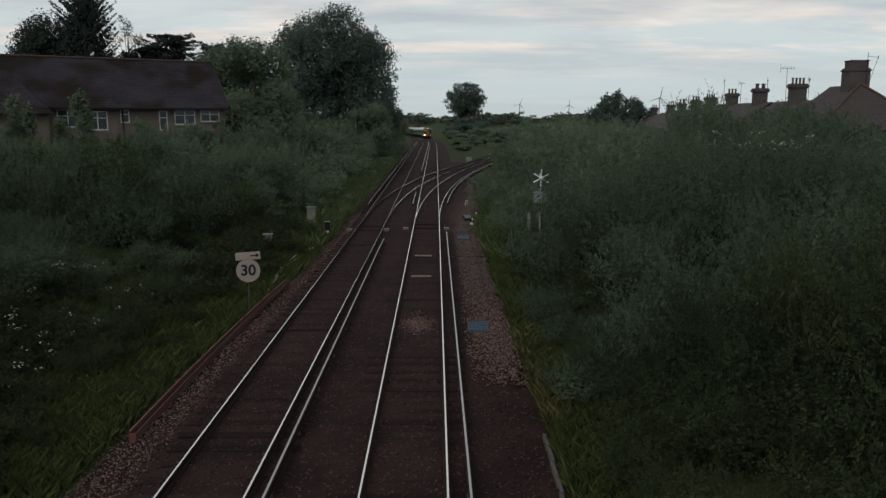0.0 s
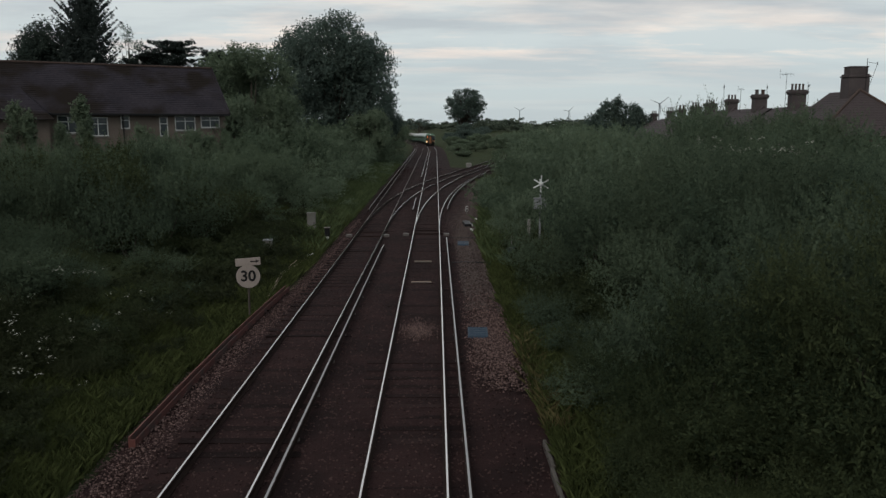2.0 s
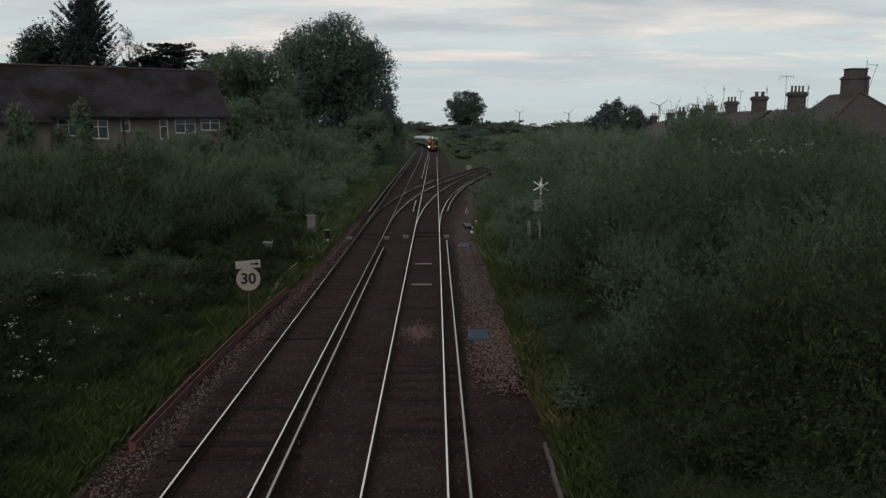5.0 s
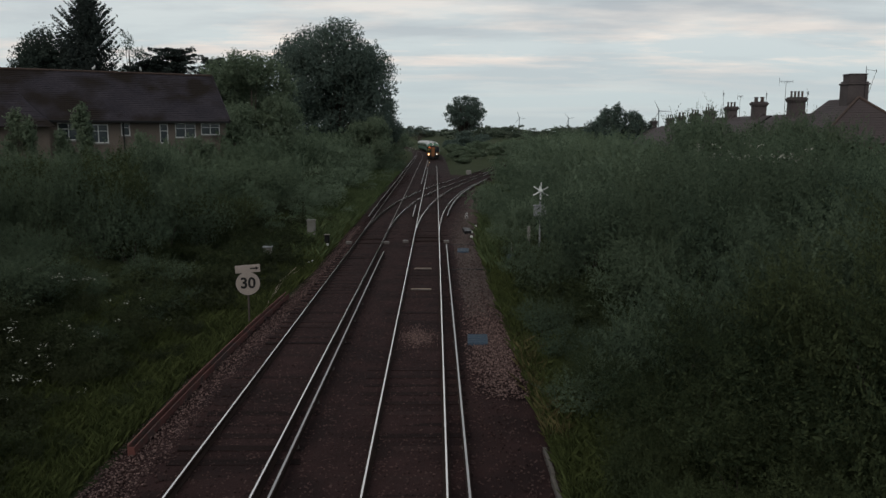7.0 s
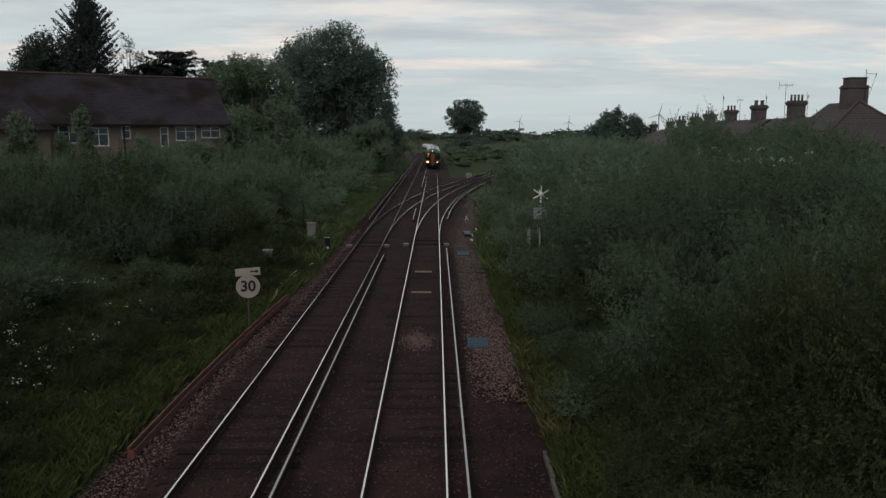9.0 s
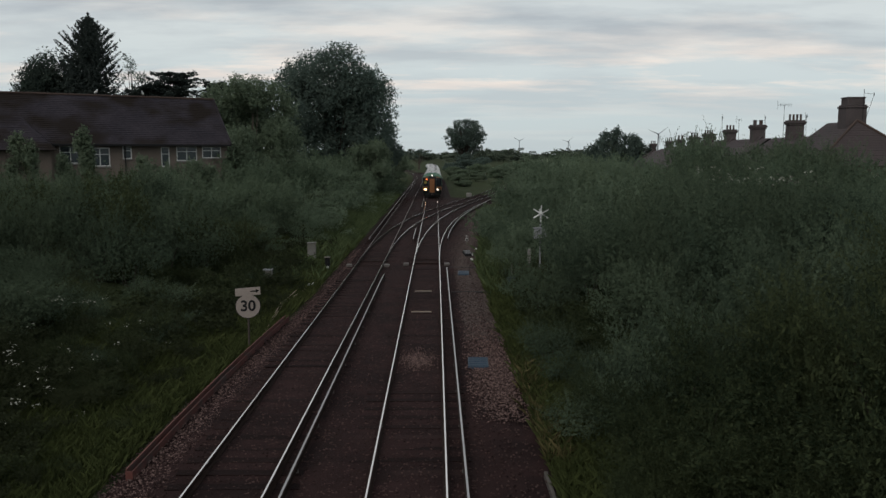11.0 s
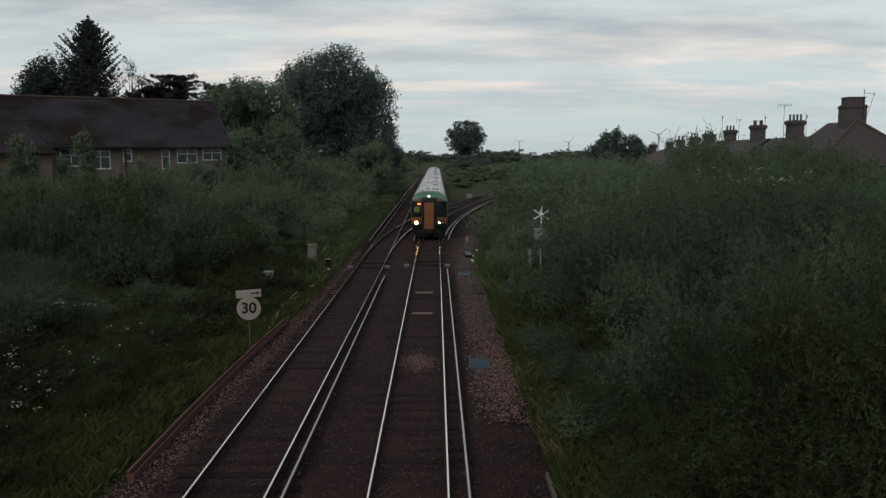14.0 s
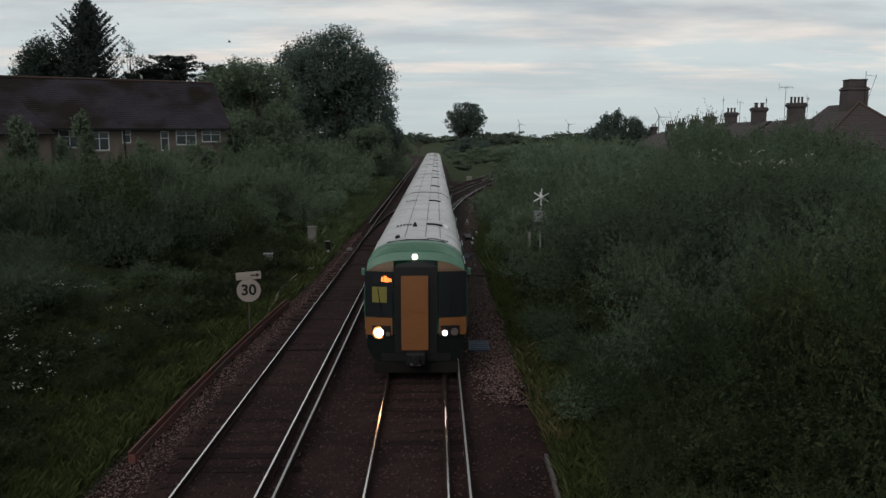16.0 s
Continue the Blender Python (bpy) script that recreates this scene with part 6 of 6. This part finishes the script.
def carriage(front):
    """One car: its origin is on the rails at its front end; it reaches back along y."""
    name = "driving_carriage" if front else "railway_carriage"
    lab = "green electric train driving carriage with orange front, grey roof, lit lamps" if front else "green electric train carriage with dark windows and grey roof"
    e = thing(name, lab, "train", group="train carriages")
    y0 = 0.55 if front else 0.0
    y1 = CAR - 0.32
    s = section()
    n = len(s)
    skin("side", M["green"], e, 0, 2, y0, y1, label="dark green lower side")
    skin("side", M["green"], e, n - 3, n - 1, y0, y1, label="dark green lower side")
    for a, b in ((2, 4), (n - 5, n - 3)):
        skin("window_band", M["tglass"] if not front else M["green"], e, a, b, y0, y1, 0.001, "dark band along the windows")
    skin("roof", M["roof"], e, 4, n - 5, y0, y1, label="ribbed grey roof streaked with grime")
    for a, b in ((0, 1), (n - 2, n - 1)):
        skin("lower_band", M["green"], e, a, b, y0, y1, 0.004, "dark green lower band")
    for a, b in ((3, 4), (n - 5, n - 4)):
        skin("upper_band", M["green"], e, a, b, y0, y1, 0.004, "green band under the roof")
    # side windows and doors
    for sx in (-1, 1):
        y = y0 + 2.4
        k = 0
        while y < y1 - 1.6:
            door = k in (1, 5)
            w = 1.3 if door else 1.55
            bm = fresh()
            if door:
                box(bm, sx * 1.398 - 0.012, sx * 1.398 + 0.012, y, y + w, 1.0, 2.84)
                d = link("door", bm, M["green"], e, "green sliding door")
                bm = fresh()
                box(bm, sx * 1.404 - 0.012, sx * 1.404 + 0.012, y + 0.15, y + w - 0.15, 1.75, 2.65)
                link("door_window", bm, M["tglass"], d)
            else:
                box(bm, sx * 1.398 - 0.012, sx * 1.398 + 0.012, y, y + w, 1.72, 2.55, bevel=0.004)
                link("window", bm, M["tglass"], e, "dark side window")
            y += w + 0.42
            k += 1
    # end wall, floor and gangway
    bm = fresh()
    v = [bm.verts.new((x, y1, z)) for x, z in s]
    bm.faces.new(v)
    if not front:
        v = [bm.verts.new((x, y0, z)) for x, z in s]
        bm.faces.new(list(reversed(v)))
    link("end_wall", bm, M["black"], e)
    bm = fresh()
    box(bm, -0.7, 0.7, y1 + 0.004, CAR - 0.004, 1.0, 3.15, bevel=0.06)
    link("gangway", bm, M["rubber"], e, "black rubber gangway bellows")
    bm = fresh()
    box(bm, -1.30, 1.30, y0, y1 - 0.01, 0.85, 1.0)
    link("underframe", bm, M["under"], e)
    for a, b in ((5.8, 8.2), (9.0, 11.5), (12.2, 14.2)):
        bm = fresh()
        box(bm, -1.15, 1.15, a, b, 0.35, 0.849, bevel=0.03)
        link("equipment_case", bm, M["under"], e)
    for yc in (3.0, 16.9):
        bm = fresh()
        for sx in (-1, 1):
            box(bm, sx * 1.0 - 0.08, sx * 1.0 + 0.08, yc - 1.75, yc + 1.75, 0.42, 0.62, bevel=0.03)
        box(bm, -1.0, 1.0, yc - 0.2, yc + 0.2, 0.45, 0.84)
        bg = link("bogie", bm, M["under"], e)
        for dy in (-1.3, 1.3):
            for sx in (-1, 1):
                bm = fresh()
                tube(bm, (sx * HALF - 0.06, yc + dy, 0.42), (sx * HALF + 0.06, yc + dy, 0.42), 0.415, 0.415, 20)
                link("wheel", bm, M["under"], bg)
    # roof fittings
    for yy in (9.8,):
        bm = fresh()
        roof_strip(bm, -1.05, 1.05, yy, yy + 0.05, 0.012)
        link("roof_rib", bm, M["roof"], e)
    rows = [(4.7, -0.72, 5, 0.105, 0.30), (14.6, -0.78, 5, 0.105, 0.30)]
    if front:
        rows.append((1.25, 0.30, 7, 0.085, 0.16))
    for yy, x0, n2, pitch, deep in rows:
        for k in range(n2):
            bm = fresh()
            roof_strip(bm, x0 + pitch * k, x0 + pitch * k + 0.06, yy, yy + deep, 0.02)
            link("roof_vent", bm, M["black"], e)
    for yy in (4.9, 14.4):
        bm = fresh()
        roof_strip(bm, 0.24, 0.74, yy, yy + 0.9, 0.05)
        link("roof_hatch", bm, M["roof"], e)
        bm = fresh()
        roof_strip(bm, 0.24, 0.74, yy - 0.10, yy - 0.004, 0.055)
        link("hatch_seal", bm, M["black"], e)
        for yb in (yy - 0.35, yy + 0.05):
            bm = fresh()
            roof_strip(bm, 0.78, 0.92, yb, yb + 0.16, 0.06)
            link("roof_bracket", bm, M["cream"], e)
    if front:
        bm = fresh()
        roof_strip(bm, -0.60, -0.48, 1.55, 1.80, 0.07)
        link("roof_box", bm, M["black"], e)
        bm = fresh()
        tube(bm, (-0.12, 4.3, 3.52), (-0.12, 4.3, 3.66), 0.08, 0.02, 8)
        link("aerial_pod", bm, M["black"], e)
    for x0 in (-0.34, 0.24, 0.66):
        bm = fresh()
        roof_strip(bm, x0 - 0.012, x0 + 0.012, y0 + 1.2, y1 - 0.4, 0.012)
        link("roof_seam", bm, M["grey"], e)
    bm = fresh()
    roof_strip(bm, -1.15, 1.15, y1 - 0.10, y1 - 0.002, 0.03)
    link("roof_seal", bm, M["black"], e)
    if front:
        cab(e)
    return e


def front_point(x, z):
    """How far back the cab face lies at a place on it."""
    return 0.02 + 0.16 * (abs(x) / 1.4) ** 3 + 0.10 * max(0, (z - 1.6) / 2.0) ** 2 + 0.42 * max(0, (z - 2.82) / 0.72) ** 1.5


def face(parent, name, x0, x1, z0, z1, mat, proud=0.01, thick=0.05, label="", nx=6, nz=5, clip=True):
    """A plate that follows the cab face."""
    bm = fresh()
    grid = []
    for j in range(nz + 1):
        z = z0 + (z1 - z0) * j / nz
        row = []
        for i in range(nx + 1):
            x = x0 + (x1 - x0) * i / nx
            lim = 1.385
            if z < 1.05:
                lim = 1.37 - 0.34 * ((1.05 - z) / 0.7) ** 2
            if clip and z > 2.6:
                lim = 1.31 * (1 - max(0, min(1, (z - 2.82) / 0.74)) ** 2.2) ** 0.5 if z > 2.82 else 1.34
            x = max(-lim, min(lim, x))
            row.append((x, front_point(x, z) - proud, z))
        grid.append(row)
    vf = [[bm.verts.new(p) for p in r] for r in grid]
    vb = [[bm.verts.new((x, y + thick, z)) for x, y, z in r] for r in grid]
    for j in range(nz):
        for i in range(nx):
            bm.faces.new((vf[j][i], vf[j][i + 1], vf[j + 1][i + 1], vf[j + 1][i]))
    for j in range(nz):
        bm.faces.new((vf[j][0], vf[j + 1][0], vb[j + 1][0], vb[j][0]))
        bm.faces.new((vf[j + 1][nx], vf[j][nx], vb[j][nx], vb[j + 1][nx]))
    for i in range(nx):
        bm.faces.new((vf[0][i + 1], vf[0][i], vb[0][i], vb[0][i + 1]))
        bm.faces.new((vf[nz][i], vf[nz][i + 1], vb[nz][i + 1], vb[nz][i]))
    bmesh.ops.remove_doubles(bm, verts=bm.verts, dist=1e-5)
    bmesh.ops.recalc_face_normals(bm, faces=bm.faces)
    return link(name, bm, mat, parent, label, smooth=False)


def crest(x):
    """Height of the cab's top edge."""
    return 2.80 + 0.50 * max(0.0, 1 - (abs(x) / 1.33) ** 2.6) ** 0.45


def arc_face(parent, name, x0, x1, low, high, mat, proud=0.012, label="", nx=16, nz=3):
    """A plate on the cab face between two edges that curve with the roof."""
    bm = fresh()
    grid = []
    for j in range(nz + 1):
        row = []
        for i in range(nx + 1):
            x = x0 + (x1 - x0) * i / nx
            z = low(x) + (max(high(x), low(x) + 0.005) - low(x)) * j / nz
            row.append((x, front_point(x, z), z))
        grid.append(row)
    vf = [[bm.verts.new((x, y - proud, z)) for x, y, z in r] for r in grid]
    vb = [[bm.verts.new((x, y + 0.03, z)) for x, y, z in r] for r in grid]
    for j in range(nz):
        for i in range(nx):
            bm.faces.new((vf[j][i], vf[j][i + 1], vf[j + 1][i + 1], vf[j + 1][i]))
        bm.faces.new((vf[j][0], vf[j + 1][0], vb[j + 1][0], vb[j][0]))
        bm.faces.new((vf[j + 1][nx], vf[j][nx], vb[j][nx], vb[j + 1][nx]))
    for i in range(nx):
        bm.faces.new((vf[0][i + 1], vf[0][i], vb[0][i], vb[0][i + 1]))
        bm.faces.new((vf[nz][i], vf[nz][i + 1], vb[nz][i + 1], vb[nz][i]))
    bmesh.ops.recalc_face_normals(bm, faces=bm.faces)
    return link(name, bm, mat, parent, label)


def lamp(parent, x, z, r, mat, name="headlight", label=""):
    bm = fresh()
    y = front_point(x, z)
    tube(bm, (x, y - 0.055, z), (x, y + 0.02, z), r, r, 18)
    return link(name, bm, mat, parent, label)


def cab(e):
    s = section()
    # shell from the body to the face
    bm = fresh()
    rings = []
    for t in (0.0, 0.35, 0.7, 0.9, 1.0):
        ring = []
        for x, z in s:
            k = 1 - 0.035 * t ** 3
            yy = 0.55 + (front_point(x * k, z) - 0.55) * t
            zz = z - 0.22 * t ** 2 * max(0, (z - 2.8) / 0.72)
            ring.append(bm.verts.new((x * k, yy, zz)))
        rings.append(ring)
    for a, b in zip(rings, rings[1:]):
        for i in range(len(s) - 1):
            bm.faces.new((a[i], a[i + 1], b[i + 1], b[i]))
    bm.faces.ensure_lookup_table()
    # upper faces take the green that is paled for sky light
    for f in bm.faces:
        if f.calc_center_median().z > 2.86:
            f.material_index = 1
    bm.faces.new(rings[-1])
    bmesh.ops.recalc_face_normals(bm, faces=bm.faces)
    link("cab_shell", bm, [M["green"], M["mint"]], e, "green cab shell, its top paled for sky light", smooth=False)
    skin("roof_edge", M["mint"], e, 3, len(s) - 4, 0.556, 0.95, 0.006, "roof edge in green paled for sky light")
    arc_face(e, "brow", -1.27, 1.27, lambda x: crest(x) - 0.20, lambda x: crest(x) - 0.01, M["mint"], label="brow over the cab in green paled for sky light")
    bm = fresh()
    roof_strip(bm, -1.27, 1.27, 0.96, 1.02, 0.03)
    link("roof_seal", bm, M["black"], e)
    arc_face(e, "brow_panel", -1.30, -0.58, lambda x: 2.805, lambda x: crest(x) - 0.205, M["amber_dull"], 0.014, "dull brown-orange panel", 8)
    arc_face(e, "brow_panel", 0.58, 1.30, lambda x: 2.805, lambda x: crest(x) - 0.205, M["amber_dull"], 0.014, "dull brown-orange panel", 8)
    face(e, "gangway_surround", -0.56, 0.56, 0.62, 2.92, M["black"], 0.05, 0.1, label="black gangway surround")
    arc_face(e, "gangway_arch", -0.53, 0.53, lambda x: 2.918, lambda x: 3.05 - 0.38 * x * x, M["black"], 0.03)
    d = face(e, "gangway_door", -0.38, 0.33, 0.72, 2.70, M["yellow"], 0.10, 0.08, label="orange-yellow gangway door")
    face(d, "door_panel", -0.31, 0.26, 1.75, 2.55, M["yellow"], 0.112, 0.02)
    for sx in (-1, 1):
        w = face(e, "windscreen", min(sx * 0.61, sx * 1.34), max(sx * 0.61, sx * 1.34), 1.60, 2.80, M["tglass"], 0.016, label="dark cab windscreen")
        bm = fresh()
        tube(bm, (sx * 0.9, front_point(0.9, 1.7) - 0.03, 1.68), (sx * 1.0, front_point(1.0, 2.3) - 0.03, 2.35), 0.012, 0.01, 5)
        link("wiper", bm, M["black"], w)
        face(e, "lamp_panel", min(sx * 0.62, sx * 1.34), max(sx * 0.62, sx * 1.34), 1.10, 1.57, M["yellow"], 0.018, label="orange-yellow lamp panel")
        h = face(e, "lamp_cluster", min(sx * 0.66, sx * 1.16), max(sx * 0.66, sx * 1.16), 1.06, 1.36, M["black"], 0.03, label="black lamp cluster")
        if sx < 0:
            lamp(h, -0.98, 1.17, 0.125, M["headlight"], label="bright lit headlight")
            # added disc behind the headlight that glows as its bloom
            bm = fresh()
            tube(bm, (-0.98, front_point(0.98, 1.17) - 0.04, 1.17), (-0.98, front_point(0.98, 1.17) + 0.02, 1.17), 0.17, 0.17, 20)
            link("lamp_bowl", bm, M["lamp_halo"], h, "glowing orange disc drawn as the headlight's bloom")
            lamp(h, -0.74, 1.14, 0.06, M["rail_dull"], "tail_lamp")
        else:
            lamp(h, 0.76, 1.16, 0.068, M["marker"], "marker_lamp", "lit white marker lamp")
            lamp(h, 1.02, 1.19, 0.10, M["rail_dull"], "headlight", "unlit headlight")
        bm = fresh()
        box(bm, sx * 1.42 - 0.05, sx * 1.42 + 0.05, 0.58, 0.72, 2.62, 2.80, bevel=0.02)
        link("camera_housing", bm, M["mint"], e)
    lamp(e, -0.02, 3.17, 0.075, M["dim_lamp"], "top_lamp", "lit lamp over the gangway")
    face(e, "valance_panel", -0.92, 0.92, 0.40, 0.612, M["black"], 0.03, 0.05, label="black valance under the gangway")
    dsp = face(e, "destination_display", -1.10, -0.62, 2.48, 2.72, M["black"], 0.022)
    for x0, x1, z0, z1 in ((-0.90, -0.845, 2.54, 2.66), (-0.83, -0.755, 2.53, 2.69), (-0.745, -0.69, 2.53, 2.64), (-0.68, -0.635, 2.54, 2.62)):
        face(dsp, "lit_bar", x0, x1, z0, z1, M["display"], 0.028, 0.01, nx=1, nz=1)
    face(e, "window_card", -1.15, -0.76, 1.98, 2.40, M["yellow_card"], 0.021, 0.004, label="yellow card behind the windscreen")
    face(e, "front_skirt", -1.30, 1.30, 0.30, 1.095, M["skirt"], 0.010, 0.12, label="green front skirt, darkened for the shade low on the cab", nx=10)
    bm = fresh()
    box(bm, -0.26, 0.26, -0.32, 0.2, 0.36, 0.70, bevel=0.05)
    tube(bm, (0, -0.32, 0.52), (0, -0.45, 0.52), 0.14, 0.11, 12)
    link("coupler", bm, M["black"], e, "black automatic coupler")
    bm = fresh()
    box(bm, -0.14, 0.14, -0.36, -0.325, 0.38, 0.43)
    link("coupler_plate", bm, M["rail_dull"], e)
    bm = fresh()
    box(bm, -1.12, 1.12, 0.02, 0.3, 0.07, 0.36, bevel=0.02)
    link("snow_plough", bm, M["under"], e)


def build_train():
    cars = [carriage(True)]
    mid = carriage(False)
    cars.append(mid)
    for k in range(4):
        cars.append(copy_thing(mid, Matrix()))
    return cars


train = build_train()


def build_bird():
    e = thing("flying_gull", "grey gull gliding past with beating wings", "bird")
    bm = fresh()
    v = bmesh.ops.create_uvsphere(bm, u_segments=10, v_segments=8, radius=1)["verts"]
    bmesh.ops.transform(bm, matrix=Matrix.Diagonal((0.22, 0.06, 0.06, 1)), verts=v)
    tube(bm, (0.19, 0, 0.015), (0.28, 0, 0.0), 0.022, 0.006, 6)
    link("body", bm, M["bird"], e, smooth=True)
    wings = []
    for sy in (-1, 1):
        bm = fresh()
        vs = [bm.verts.new(p) for p in ((0.08, 0, 0), (0.10, sy * 0.2, 0.03), (0.0, sy * 0.45, 0.02), (-0.04, sy * 0.2, 0.02), (-0.08, 0, 0))]
        f = bm.faces.new(vs)
        ex = bmesh.ops.extrude_face_region(bm, geom=[f])
        bmesh.ops.translate(bm, vec=(0, 0, 0.02), verts=[g for g in ex["geom"] if isinstance(g, bmesh.types.BMVert)])
        bmesh.ops.recalc_face_normals(bm, faces=bm.faces)
        wings.append(link("wing", bm, M["bird"], e))
    return e, wings


bird, bird_wings = build_bird()

# ---------------------------------------------------------------- what moves
RUN = [(0, 254), (1, 243), (2, 232), (3, 221), (4, 209.6), (5, 197.9), (6, 185.6), (7, 172.9), (8, 159.4), (9, 145.0), (10, 129.8),
       (11, 113.7), (12, 96.7), (12.5, 87.9), (13, 78.8), (13.5, 69.5), (14, 60.0), (14.5, 50.4), (15, 40.5), (15.5, 30.5), (16, 20.4)]


def motions():
    for k, car in enumerate(train):
        rows = []
        for t, d in RUN:
            a = d + k * CAR
            b = a + CAR
            rows.append((t, pose(up_line(a), a, fall(a), math.degrees(math.atan2(fall(b) - fall(a), CAR)), 0, math.degrees(math.atan2(-(up_line(b) - up_line(a)), CAR)))))
        walk(car, rows)
    for rot, hub, a0 in turbines:
        walk(rot, [(t * 0.5, pose(0, -3.0, hub, 0, a0 + 40 * t, 0)) for t in range(33)])
    fly = [(0.0, pose(-150, 95, 16, 0, 0, 0)), (13.0, pose(-60.0, 95, 16.0, 0, 0, 0)), (15.2, pose(-33.6, 95, 16.3, 0, 0, 0)), (15.6, pose(-28.9, 95, 17.0, 0, 0, 0)), (16.0, pose(-24.1, 95, 17.3, 0, 0, 0))]
    walk(bird, fly)
    for sy, w in zip((-1, 1), bird_wings):
        walk(w, [(t * 0.1, pose(0, 0, 0, sy * (8 + 30 * math.sin(t * 1.9)), 0, 0)) for t in range(161)])


motions()
